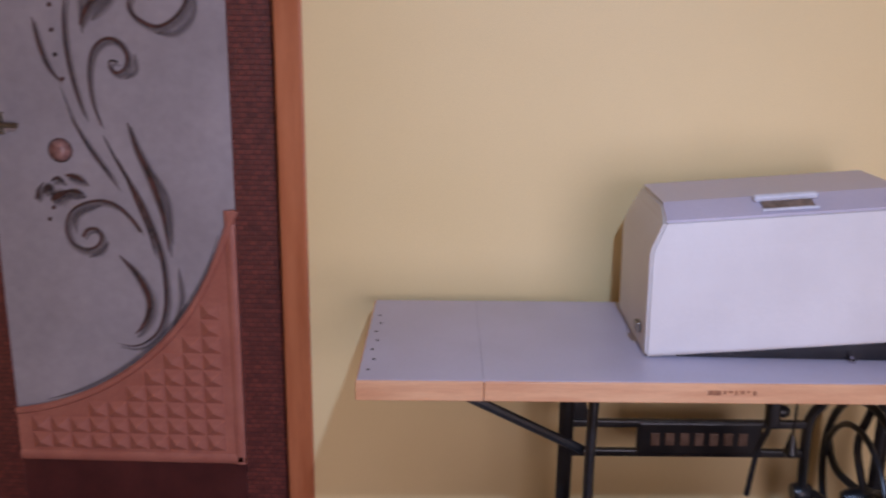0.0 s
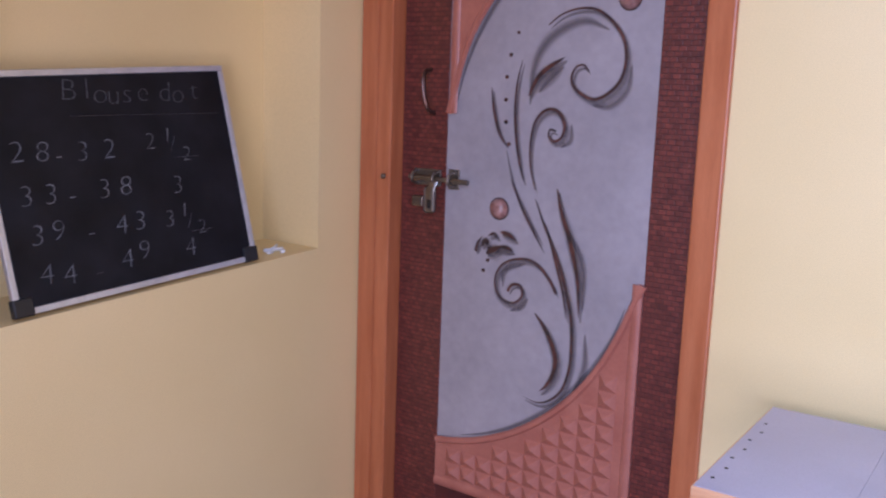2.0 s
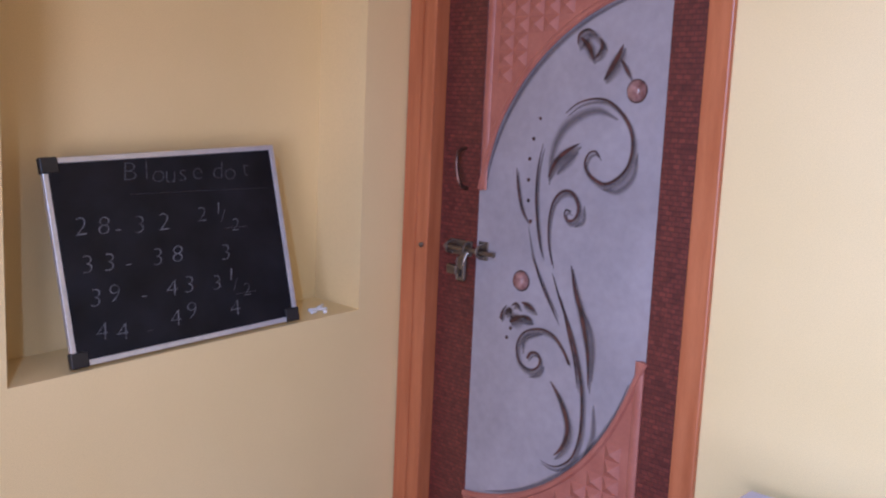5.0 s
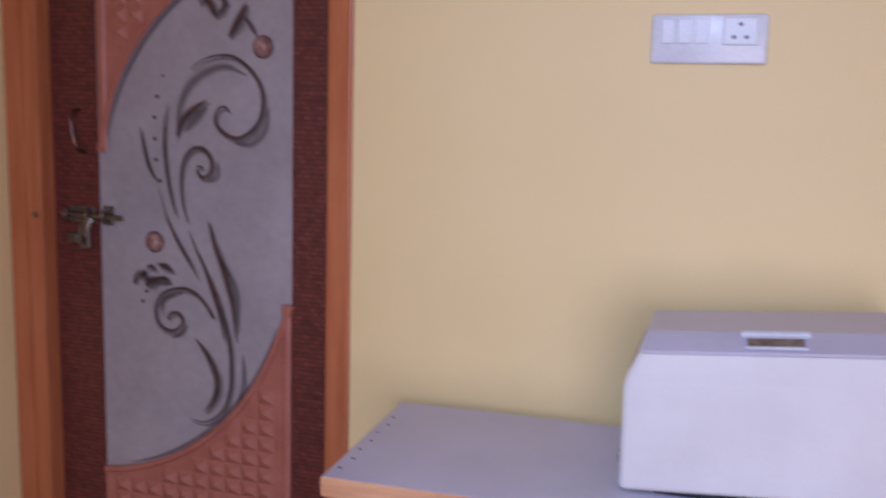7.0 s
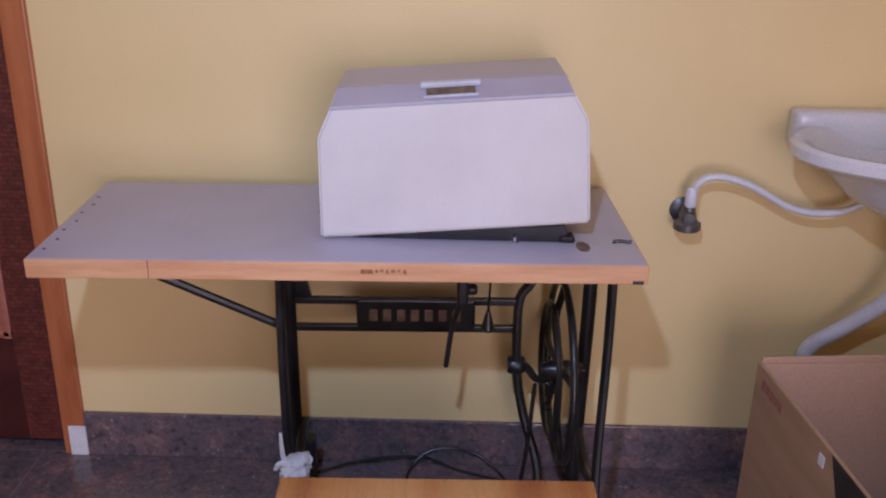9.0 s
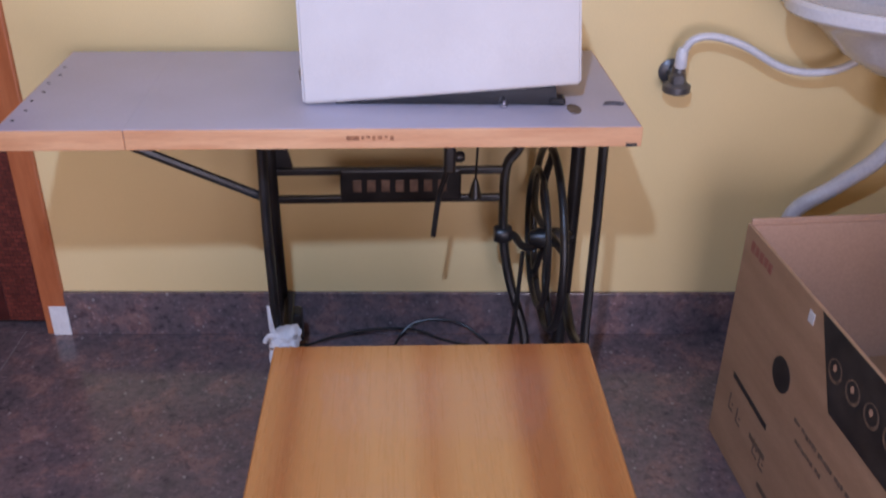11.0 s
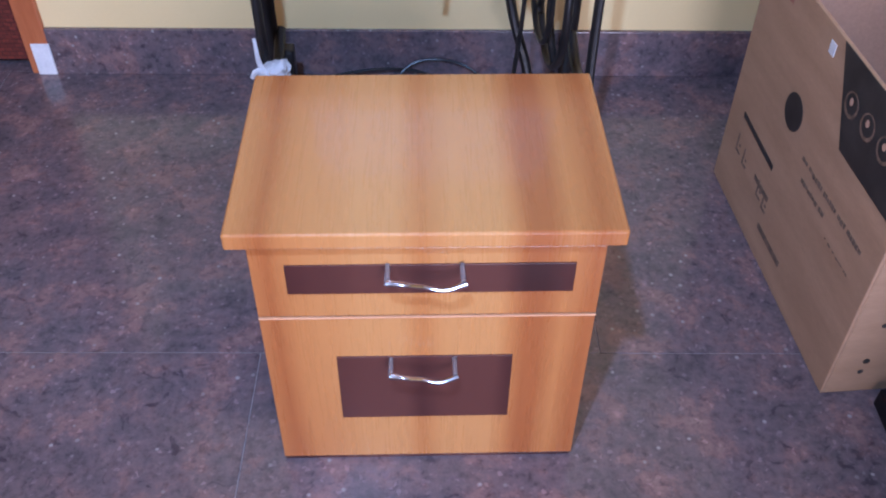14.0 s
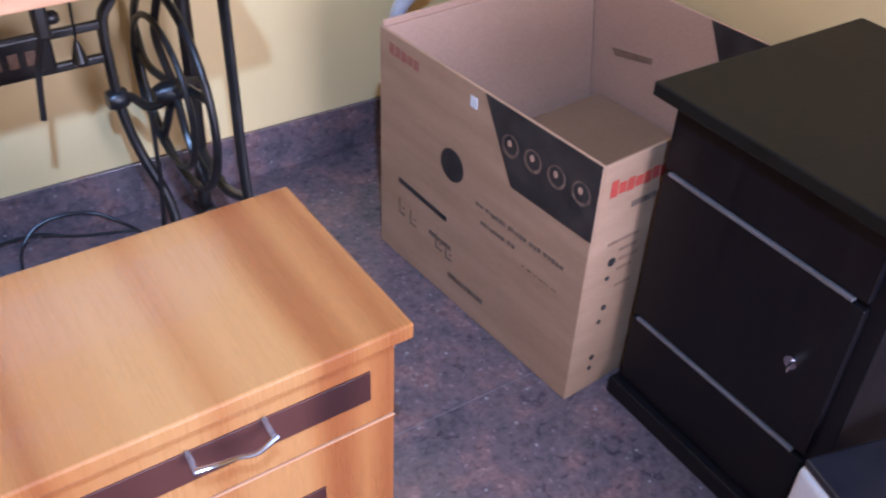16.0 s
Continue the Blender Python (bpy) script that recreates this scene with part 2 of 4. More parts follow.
WHITE_PLASTIC = mat("white_plastic", (0.68, 0.68, 0.72), (0.76, 0.76, 0.8), 8, 0.3, relief=0.03)
CERAMIC = mat("white_glazed_ceramic", (0.7, 0.7, 0.73), (0.77, 0.77, 0.8), 5, 0.14, relief=0)
PVC = mat("grey_white_pvc", (0.55, 0.55, 0.6), (0.65, 0.65, 0.7), 20, 0.4)
NAVY = mat("dark_navy_plastic", (0.01, 0.012, 0.022), (0.018, 0.02, 0.032), 10, 0.35)


# ---- building blocks ----
def thing(name, at, label, category, group="", kind=""):
    """An empty at the thing's base; its parts are built in world coordinates."""
    ob = new(name)
    ob.location, ob.empty_display_size = at, 0.05
    return tagged(ob, label, category, group, kind)


def placed(name, m, label, category, group=""):
    """An empty at pose m; its parts are built in its own coordinates."""
    ob = new(name)
    ob.matrix_basis, ob.empty_display_size, ob["own"] = m, 0.05, 1
    return tagged(ob, label, category, group)


def part(name, bm, material, parent=None, label="", smooth=False):
    if isinstance(bm, bpy.types.Mesh):
        me = bm
    else:
        me = bpy.data.meshes.new(name)
        bmesh.ops.recalc_face_normals(bm, faces=bm.faces)
        bm.to_mesh(me)
        bm.free()
    if not me.materials:
        me.materials.append(material)
    if smooth:
        me.polygons.foreach_set("use_smooth", [True] * len(me.polygons))
        me.set_sharp_from_angle(angle=radians(40))
    ob = new(name, me)
    if parent:
        ob.parent = parent
        if parent.type == "EMPTY" and "own" not in parent:
            ob.matrix_parent_inverse = Matrix.Translation(-parent.location)
    if label:
        ob["label"] = label
    return ob


def box(x0, x1, y0, y1, z0, z1, bevel=0.003, seg=2, bm=None):
    bm = bm or bmesh.new()
    m = Matrix.LocRotScale(((x0 + x1) / 2, (y0 + y1) / 2, (z0 + z1) / 2), None, (abs(x1 - x0), abs(y1 - y0), abs(z1 - z0)))
    vs = bmesh.ops.create_cube(bm, size=1, matrix=m)["verts"]
    if bevel:
        es = list({e for v in vs for e in v.link_edges})
        bmesh.ops.bevel(bm, geom=es, offset=bevel, segments=seg, affect="EDGES", profile=0.5)
    return bm


def spline(pts, n=8):
    """A smooth line through a few points."""
    p = [Vector(q) for q in pts]
    p = [2 * p[0] - p[1]] + p + [2 * p[-1] - p[-2]]
    out = []
    for i in range(1, len(p) - 2):
        for k in range(n):
            t = k / n
            out.append(0.5 * (2 * p[i] + (p[i + 1] - p[i - 1]) * t + (2 * p[i - 1] - 5 * p[i] + 4 * p[i + 1] - p[i + 2]) * t * t
                              + (3 * p[i] - p[i - 1] - 3 * p[i + 1] + p[i + 2]) * t ** 3))
    return out + [p[-2]]


def tube(pts, r, sides=10, smooth=8, bm=None, closed=False, taper=None):
    """A round bar along a line; r may be a pair (width, depth) for a flat bar."""
    bm = bm or bmesh.new()
    line = spline(pts, smooth) if smooth else [Vector(q) for q in pts]
    if closed:
        line = line[:-1]
    rw, rd = r if isinstance(r, tuple) else (r, r)
    rings, n = [], len(line)
    side = None
    for i, q in enumerate(line):
        a, b = line[(i - 1) % n if closed else max(0, i - 1)], line[(i + 1) % n if closed else min(n - 1, i + 1)]
        d = (b - a).normalized()
        if side is None:
            side = d.cross(Vector((0, 1, 0)) if abs(d.y) < 0.8 else Vector((1, 0, 0))).normalized()
        side = (side - d * side.dot(d)).normalized()
        up = d.cross(side)
        k = taper(i / (n - 1)) if taper else 1
        rings.append([bm.verts.new(q + (side * rw * math.cos(w) + up * rd * math.sin(w)) * k) for w in (math.tau * j / sides for j in range(sides))])
    for i in range(n if closed else n - 1):
        u, v = rings[i], rings[(i + 1) % n]
        for j in range(sides):
            bm.faces.new((u[j], u[(j + 1) % sides], v[(j + 1) % sides], v[j]))
    if not closed:
        bm.faces.new(rings[0])
        bm.faces.new(list(reversed(rings[-1])))
    return bm


def lathe(profile, centre, axis="Z", sides=24, bm=None, sx=1.0, sy=1.0):
    """A turned body from (radius, height) pairs."""
    bm = bm or bmesh.new()
    turn = {"Z": Matrix(), "X": pose(0, 0, 0, 0, 90, 0), "Y": pose(0, 0, 0, 90, 0, 0)}[axis]
    rings = []
    for r, h in profile:
        rings.append([bm.verts.new(Vector(centre) + (turn @ Vector((sx * r * math.cos(a), sy * r * math.sin(a), h)))) for a in (math.tau * j / sides for j in range(sides))])
    for u, v in zip(rings, rings[1:]):
        for j in range(sides):
            bm.faces.new((u[j], u[(j + 1) % sides], v[(j + 1) % sides], v[j]))
    bm.faces.new(rings[0])
    bm.faces.new(list(reversed(rings[-1])))
    return bm


def prism(outline, depth, to_world, bm=None):
    """A flat outline (u, v) pushed out by depth; to_world maps (u, v, w)."""
    bm = bm or bmesh.new()
    a = [bm.verts.new(to_world(u, v, 0)) for u, v in outline]
    b = [bm.verts.new(to_world(u, v, depth)) for u, v in outline]
    bm.faces.new(a)
    bm.faces.new(list(reversed(b)))
    for i in range(len(a)):
        j = (i + 1) % len(a)
        bm.faces.new((a[i], a[j], b[j], b[i]))
    return bm


def writing(body, size, m, material, parent, name="writing", thick=0.0004, align="CENTER"):
    """Lettering as a thin mesh in the plane of m."""
    cu = bpy.data.curves.new(name, "FONT")
    cu.body, cu.size, cu.extrude, cu.align_x, cu.align_y = body, size, thick, "CENTER", align
    cu.resolution_u, cu.offset, cu.space_character = 3, -0.028 * size, 1.25
    tmp = new("tmp", cu)
    bpy.context.view_layer.update()
    me = bpy.data.meshes.new_from_object(tmp.evaluated_get(bpy.context.evaluated_depsgraph_get()))
    bpy.data.objects.remove(tmp)
    me.transform(m)
    me.materials.clear()
    return part(name, me, material, parent)


# ---- the room ----
RX, RY, RH = 3.35, -3.6, 2.75
WX = 0.05                                   # face of the west wall
DX0, DX1, DZ = 0.056, 1.02, 2.1            # door opening with its frame
NY0, NY1, NZ0, NZ1 = -1.092, -0.158, 0.88, 1.95   # niche
NRISE = 0.054                               # how far the ledge climbs towards the door


def wall(name, pieces, label):
    bm = bmesh.new()
    for p in pieces:
        box(*p, bevel=0, bm=bm)
    bmesh.ops.remove_doubles(bm, verts=bm.verts, dist=0.0001)
    return tagged(part(name, bm, PAINT), label, "wall", kind="structure")


wall("wall_north", [(-0.25, DX0, 0, 0.16, 0, RH), (DX0, DX1, 0, 0.16, DZ, RH), (DX1, RX + 0.15, 0, 0.16, 0, RH)], "cream yellow painted plaster wall around the door")
wall("wall_west", [(-0.25, WX, RY, NY0, 0, RH), (-0.25, WX, NY1, 0, 0, RH), (-0.25, WX, NY0, NY1, 0, NZ0), (-0.25, WX, NY0, NY1, NZ1, RH), (-0.25, -0.15, NY0, NY1, NZ0, NZ1)],
     "cream yellow painted wall with a recessed niche")
wall("wall_east", [(RX, RX + 0.15, RY, 0, 0, RH)], "cream yellow painted plaster wall")
wall("wall_south", [(-0.25, 1.85, RY - 0.15, RY, 0, RH), (3.15, RX + 0.15, RY - 0.15, RY, 0, RH), (1.85, 3.15, RY - 0.15, RY, 0, 0.15), (1.85, 3.15, RY - 0.15, RY, 1.75, RH)], "cream yellow painted wall with a window opening")
ledge = part("niche_ledge", prism([(NY0, NZ0), (NY1, NZ0), (NY1, NZ0 + NRISE)], WX + 0.15, lambda u, v, w: Vector((WX - w, u, v))), PAINT)
tagged(ledge, "sloping cream plaster ledge of the niche", "ledge", kind="structure")
tagged(part("ceiling", box(-0.25, RX + 0.15, RY - 0.15, 0.16, RH, RH + 0.1, 0), CEIL), "plain white painted ceiling", "ceiling", kind="structure")
tagged(part("wall_hall", box(-0.3, 1.4, 0.9, 1.0, 0, RH, 0), PAINT), "plain wall closing the space behind the door", "wall", kind="structure")

floor = tagged(part("floor", box(-0.25, RX + 0.15, RY - 0.15, 0.9, -0.1, -0.0012, 0), GROUT), "polished purple-grey speckled granite floor slabs", "floor", kind="structure")
base = thing("baseboard", (1.9, 0, 0), "polished purple-grey granite skirting along the walls", "baseboard", kind="structure")
part("skirting", box(DX1, RX, -0.012, 0, 0, 0.124, 0.002), GRANITE, base)
part("skirting", box(WX, WX + 0.012, RY, -0.013, 0, 0.124, 0.002), GRANITE, base)
part("skirting", box(RX - 0.012, RX, RY, -0.012, 0, 0.124, 0.002), GRANITE, base)

# ---- door ----
frame_root = thing("door_frame", (0.57, 0.05, 0), "orange-brown varnished wooden door frame with whitened feet", "door frame", kind="structure")
part("jamb", box(DX0, 0.159, -0.012, 0.13, 0, DZ, 0.004), FRAME_WOOD, frame_root)
part("jamb", box(0.961, DX1, -0.012, 0.13, 0, DZ, 0.004), FRAME_WOOD, frame_root)
part("head", box(0.159, 0.961, -0.012, 0.13, DZ - 0.07, DZ, 0.004), FRAME_WOOD, frame_root)
part("bead", box(0.108, 0.114, -0.0155, -0.0118, 0, DZ - 0.07, 0.0015), FRAME_WOOD, frame_root, "thin moulded bead on the jamb")
part("foot_wrap", box(0.978, DX1 + 0.003, -0.016, 0.02, 0.0, 0.085, 0.002), PAPER, frame_root, "white paint-splashed foot of the jamb")
part("foot_wrap", box(DX0 + 0.008, 0.135, -0.016, 0.02, 0.0, 0.15, 0.003), PAPER, frame_root, "white paint-splashed foot of the jamb")

LX0, LX1, LZ0, LZ1, LY = 0.161, 0.959, 0.012, 2.026, 0.037
door = thing("door_1", (0.57, LY, LZ0), "closed maroon door with pearl panel, dark scroll print and salmon studded corners", "door", kind="structure")
PX0, PX1, PZ0, PZ1 = 0.302, 0.85, 0.31, 1.925
part("leaf_core", box(LX0, LX1, LY + 0.004, LY + 0.034, LZ0, LZ1, 0.002), MAROON, door)
part("stile", box(LX0, PX0, LY - 0.002, LY + 0.004, LZ0, LZ1, 0.0015), WICKER, door, "reddish-brown stile with woven embossing")
part("stile", box(PX1, LX1, LY - 0.002, LY + 0.004, LZ0, LZ1, 0.0015), WICKER, door, "reddish-brown stile with woven embossing")
part("rail", box(PX0, PX1, LY - 0.002, LY + 0.004, LZ0, PZ0, 0.0015), MAROON, door)
part("rail", box(PX0, PX1, LY - 0.002, LY + 0.004, PZ1, LZ1, 0.0015), MAROON, door)
panel = part("pearl_panel", box(PX0, PX1, LY, LY + 0.004, PZ0, PZ1, 0), PEARL, door, "pearl white panel with airbrushed scrolls")


def face(y):
    return lambda u, v, w: Vector((u, y - w, v))


CIRC = (0.23, 1.051, 0.62)                  # the sweep of the lower corner panel


def studs(lower):
    cx, cz, r = CIRC if lower else (0.9, 1.196, 0.6)
    x0, x1 = (PX0, PX1 - 0.0004) if lower else (PX0 + 0.006, PX1)
    z_end = PZ0 if lower else PZ1
    arc = []
    for k in range(37):
        u = x0 + (x1 - x0) * k / 36
        v = cz + (-1 if lower else 1) * math.sqrt(max(r * r - (u - cx) ** 2, 0.0004))
        arc.append((u, min(v, 0.932) if lower else v))
    if not lower:
        arc.insert(0, (x0, 1.285))
    name_label = "salmon corner panel with pyramid studs"
    plate = part("corner_panel", prism([(x0, z_end)] + arc + [(x1, z_end)], 0.006, face(LY)), SALMON, door, name_label)
    # raised rim along the round edge and the straight sides
    rim = tube([(u, LY - 0.007, v) for u, v in arc[::4]], (0.009, 0.006), 6, 3)
    side = x1 - 0.012 if lower else x0 + 0.012
    far = arc[-1][1] if lower else arc[0][1]
    tube([(side, LY - 0.006, z_end), (side, LY - 0.006, far)], (0.012, 0.005), 6, 0, bm=rim)
    zz = z_end + (0.012 if lower else -0.012)
    tube([(x0, LY - 0.006, zz), (x1, LY - 0.006, zz)], (0.012, 0.005), 6, 0, bm=rim)
    part("rim", rim, SALMON, plate, smooth=True)
    me = None
    sx, sz = 0.047, 0.0415
    for row in range(14):
        for col in range(11):
            x = x1 - 0.068 - sx * col if lower else x0 + 0.068 + sx * col
            z = z_end + (1 if lower else -1) * (0.052 + sz * row)
            if not x0 + 0.03 < x < x1 - 0.03 or (x - cx) ** 2 + (z - cz) ** 2 < (r + 0.037) ** 2:
                continue
            if me is None:
                bm = bmesh.new()
                q = [bm.verts.new(v) for v in ((-0.0225, 0, -0.0198), (0.0225, 0, -0.0198), (0.0225, 0, 0.0198), (-0.0225, 0, 0.0198))]
                top = bm.verts.new((0, -0.016 if lower else -0.009, 0.0))
                bm.faces.new(q)
                for k in range(4):
                    bm.faces.new((q[k], q[(k + 1) % 4], top))
                ob = part("stud", bm, SALMON, plate)
                me = ob.data
            else:
                ob = part("stud", me, SALMON, plate)
            ob.location = (x, LY - 0.0062, z)


studs(True)
studs(False)


def ribbon(pts, w, y, shape, n=10, bm=None):
    """A flat tapering brush stroke in the plane of the door."""
    bm = bm or bmesh.new()
    uv = bm.loops.layers.uv.verify()
    line = spline([(u, 0, v) for u, v in pts], n)
    prev = None
    for i, q in enumerate(line):
        a, b = line[max(0, i - 1)], line[min(len(line) - 1, i + 1)]
        d = (b - a).normalized()
        side = Vector((d.z, 0, -d.x)) * w * max(0.06, shape(i / (len(line) - 1)))
        pair = [bm.verts.new(Vector((q.x, y, q.z)) + side), bm.verts.new(Vector((q.x, y, q.z)) - side)]
        if prev:
            f = bm.faces.new((prev[0], prev[1], pair[1], pair[0]))
            for lp, c in zip(f.loops, (0, 1, 1, 0)):
                lp[uv].uv = (c, 0.5)
        prev = pair
    return bm


swell = lambda t: math.sin(math.pi * min(1, t * 0.96 + 0.04)) ** 0.7
thin_out = lambda t: (1 - t) ** 0.6 * 0.9 + 0.1
curl_in = lambda t: 0.35 + 0.65 * math.sin(math.pi * t) if t < 0.9 else 0.6
curl_out = lambda t: 0.5 + 0.5 * abs(2 * t - 1) ** 1.5


def scroll(pts, w, shape):
    """A painted scroll: grey airbrushed shade, brown edge and dark line."""
    part("scroll_shade", ribbon([(u + 0.006, v - 0.008) for u, v in pts], w * 2.3, LY - 0.0006, lambda t: 0.12 + 0.88 * math.sin(math.pi * t) ** 0.8), SHADE_INK, panel, "grey airbrushed shadow of a scroll")
    part("scroll_glow", ribbon(pts, w * 1.5, LY - 0.0010, shape), INK_SOFT, panel, "brown airbrushed edge of a scroll")
    part("scroll", ribbon(pts, w * 0.55, LY - 0.0014, shape), INK, panel, "dark brown printed scroll")


scroll([(0.575, 1.494), (0.608, 1.517), (0.652, 1.529), (0.696, 1.525), (0.736, 1.498), (0.762, 1.463), (0.771, 1.421), (0.762, 1.378), (0.736, 1.348), (0.701, 1.332), (0.667, 1.343), (0.644, 1.363), (0.641, 1.383), (0.652, 1.402), (0.67, 1.406), (0.682, 1.393)], 0.0052, curl_in)
scroll([(0.531, 1.334), (0.554, 1.377), (0.584, 1.402), (0.621, 1.423)], 0.0085, swell)
scroll([(0.428, 1.351), (0.436, 1.3), (0.453, 1.247), (0.477, 1.216)], 0.0045, swell)
scroll([(0.51, 1.415), (0.498, 1.358), (0.496, 1.291), (0.504, 1.224), (0.518, 1.163), (0.529, 1.133)], 0.0042, swell)
scroll([(0.561, 1.118), (0.546, 1.167), (0.542, 1.223), (0.551, 1.272), (0.572, 1.299), (0.597, 1.306), (0.618, 1.295), (0.63, 1.268), (0.623, 1.243), (0.605, 1.233), (0.59, 1.244), (0.593, 1.259), (0.609, 1.256)], 0.0052, curl_in)
scroll([(0.493, 1.137), (0.526, 1.072), (0.562, 1.018), (0.589, 0.978)], 0.0032, swell)
scroll([(0.62, 1.125), (0.635, 1.07), (0.656, 1.02), (0.673, 0.969), (0.687, 0.911), (0.694, 0.828)], 0.0088, swell)
scroll([(0.563, 1.096), (0.588, 1.04), (0.613, 0.995), (0.636, 0.949), (0.657, 0.891), (0.673, 0.833), (0.68, 0.77), (0.678, 0.705), (0.661, 0.649), (0.631, 0.617), (0.597, 0.603), (0.558, 0.609)], 0.0052, swell)
scroll([(0.592, 1.044), (0.623, 0.96), (0.648, 0.889), (0.662, 0.821)], 0.0042, swell)
scroll([(0.633, 0.878), (0.613, 0.908), (0.584, 0.937), (0.549, 0.949), (0.507, 0.942), (0.476, 0.923), (0.461, 0.89), (0.468, 0.856), (0.491, 0.839), (0.519, 0.838), (0.539, 0.857), (0.535, 0.881), (0.512, 0.882), (0.498, 0.864)], 0.006, curl_out)
scroll([(0.578, 0.822), (0.604, 0.794), (0.626, 0.759), (0.64, 0.72), (0.636, 0.683), (0.619, 0.651), (0.601, 0.632)], 0.0088, swell)
scroll([(0.4, 0.95), (0.406, 0.972), (0.42, 0.99)], 0.006, thin_out)
scroll([(0.436, 0.992), (0.452, 1.0), (0.466, 0.99)], 0.005, swell)
scroll([(0.418, 0.964), (0.428, 0.98), (0.44, 0.976)], 0.008, swell)
scroll([(0.47, 1.006), (0.492, 1.003), (0.517, 0.991)], 0.0075, swell)
scroll([(0.432, 0.948), (0.45, 0.96), (0.474, 0.97)], 0.012, swell)
scroll([(0.466, 0.97), (0.49, 0.97), (0.508, 0.964)], 0.007, swell)
scroll([(0.68, 1.572), (0.698, 1.6), (0.714, 1.626), (0.727, 1.654)], 0.0105, swell)
scroll([(0.752, 1.58), (0.736, 1.603), (0.721, 1.623)], 0.005, swell)
scroll([(0.598, 1.654), (0.6, 1.678), (0.622, 1.69), (0.646, 1.684)], 0.005, swell)
scroll([(0.605, 1.672), (0.63, 1.651), (0.647, 1.618)], 0.0095, swell)
scroll([(0.648, 1.622), (0.662, 1.636), (0.669, 1.656), (0.66, 1.67)], 0.0065, swell)


def airbrush(pts, w):
    """A soft grey band behind the scrolls."""
    part("airbrush_band", ribbon(pts, w, LY - 0.0003, lambda t: 0.1 + 0.9 * math.sin(math.pi * t) ** 0.8), SHADE_INK, panel, "soft grey airbrushed band")


airbrush([(0.536, 1.314), (0.54, 1.387), (0.564, 1.446), (0.611, 1.485), (0.669, 1.502), (0.727, 1.483)], 0.02)
airbrush([(0.786, 1.409), (0.778, 1.354), (0.739, 1.318), (0.695, 1.318)], 0.014)
airbrush([(0.558, 1.342), (0.59, 1.376), (0.619, 1.403)], 0.018)
airbrush([(0.647, 1.276), (0.647, 1.237), (0.621, 1.219)], 0.01)
airbrush([(0.476, 1.207), (0.504, 1.12), (0.547, 1.05), (0.591, 0.988)], 0.008)
airbrush([(0.655, 1.033), (0.697, 0.954), (0.704, 0.847)], 0.013)
airbrush([(0.545, 0.938), (0.49, 0.913), (0.484, 0.871)], 0.012)
airbrush([(0.507, 0.815), (0.541, 0.83), (0.556, 0.855)], 0.01)
airbrush([(0.692, 0.65), (0.717, 0.713), (0.713, 0.795)], 0.014)
airbrush([(0.603, 1.64), (0.64, 1.676), (0.684, 1.64)], 0.016)
airbrush([(0.433, 0.963), (0.477, 0.957), (0.512, 0.957)], 0.012)
for cx, cz, r, a0, a1 in ((CIRC[0], CIRC[1], CIRC[2] - 0.014, -76, -17), (0.9, 1.196, 0.585, 97, 170)):
    airbrush([(cx + r * math.cos(radians(a0 + (a1 - a0) * k / 8)), cz + r * math.sin(radians(a0 + (a1 - a0) * k / 8))) for k in range(9)], 0.011)
for u, v, r in ((0.496, 1.478, 4), (0.478, 1.427, 5), (0.469, 1.376, 5), (0.469, 1.323, 5), (0.472, 1.271, 5), (0.483, 1.219, 5), (0.437, 0.932, 5), (0.425, 0.905, 5)):
    part("print_dot", lathe([(r * 0.001, 0), (r * 0.001, 0.0012)], (u, LY - 0.0003, v), "Y", 12), INK, panel)
for u, v in ((0.772, 1.549), (0.464, 1.062)):
    part("bead_ring", lathe([(0.0275, -0.001), (0.0275, 0.002), (0.02, 0.003)], (u, LY, v), "Y", 24), INK, panel)
    part("bead", lathe([(0.025, -0.001), (0.0245, 0.005), (0.0215, 0.011), (0.016, 0.016), (0.009, 0.0192), (0.001, 0.0205)], (u, LY, v), "Y", 24), BEAD, panel, "pink-brown domed bead", smooth=True)

bolt = part("tower_bolt", tube([(0.2, LY - 0.02, 1.121), (0.382, LY - 0.02, 1.118)], 0.006, 12, 0), STEEL, door, "worn steel sliding bolt", smooth=True)
part("bolt_plate", box(0.205, 0.29, LY - 0.008, LY - 0.002, 1.1, 1.142, 0.002), STEEL, bolt)
for x in (0.215, 0.328, 0.28):
    part("bolt_staple", tube([(x, LY - 0.002, 1.102), (x, LY - 0.024, 1.108), (x, LY - 0.03, 1.12), (x, LY - 0.024, 1.132), (x, LY - 0.002, 1.138)], 0.004, 8, 4), STEEL, bolt, smooth=True)
part("bolt_plate", box(0.312, 0.345, LY - 0.005, LY - 0.001, 1.096, 1.146, 0.002), STEEL, bolt)
part("bolt_tail", tube([(0.285, LY - 0.026, 1.116), (0.28, LY - 0.034, 1.093), (0.276, LY - 0.032, 1.068)], (0.011, 0.003), 8, 5), STEEL, bolt, smooth=True)
part("hasp", box(0.256, 0.288, LY - 0.03, LY - 0.024, 1.034, 1.1, 0.006), STEEL, bolt, "flat steel hasp with a slot")
part("hasp_slot", box(0.267, 0.277, LY - 0.0315, LY - 0.029, 1.046, 1.074, 0.001), PLASTIC, bolt)
part("lock_stub", box(0.21, 0.246, LY - 0.022, LY - 0.002, 1.046, 1.072, 0.004), STEEL, bolt)
part("jamb_striker", lathe([(0.007, 0), (0.007, 0.006), (0.004, 0.01)], (0.14, -0.012, 1.117), "Y", 12), STEEL, frame_root, "small steel bolt hole ring")
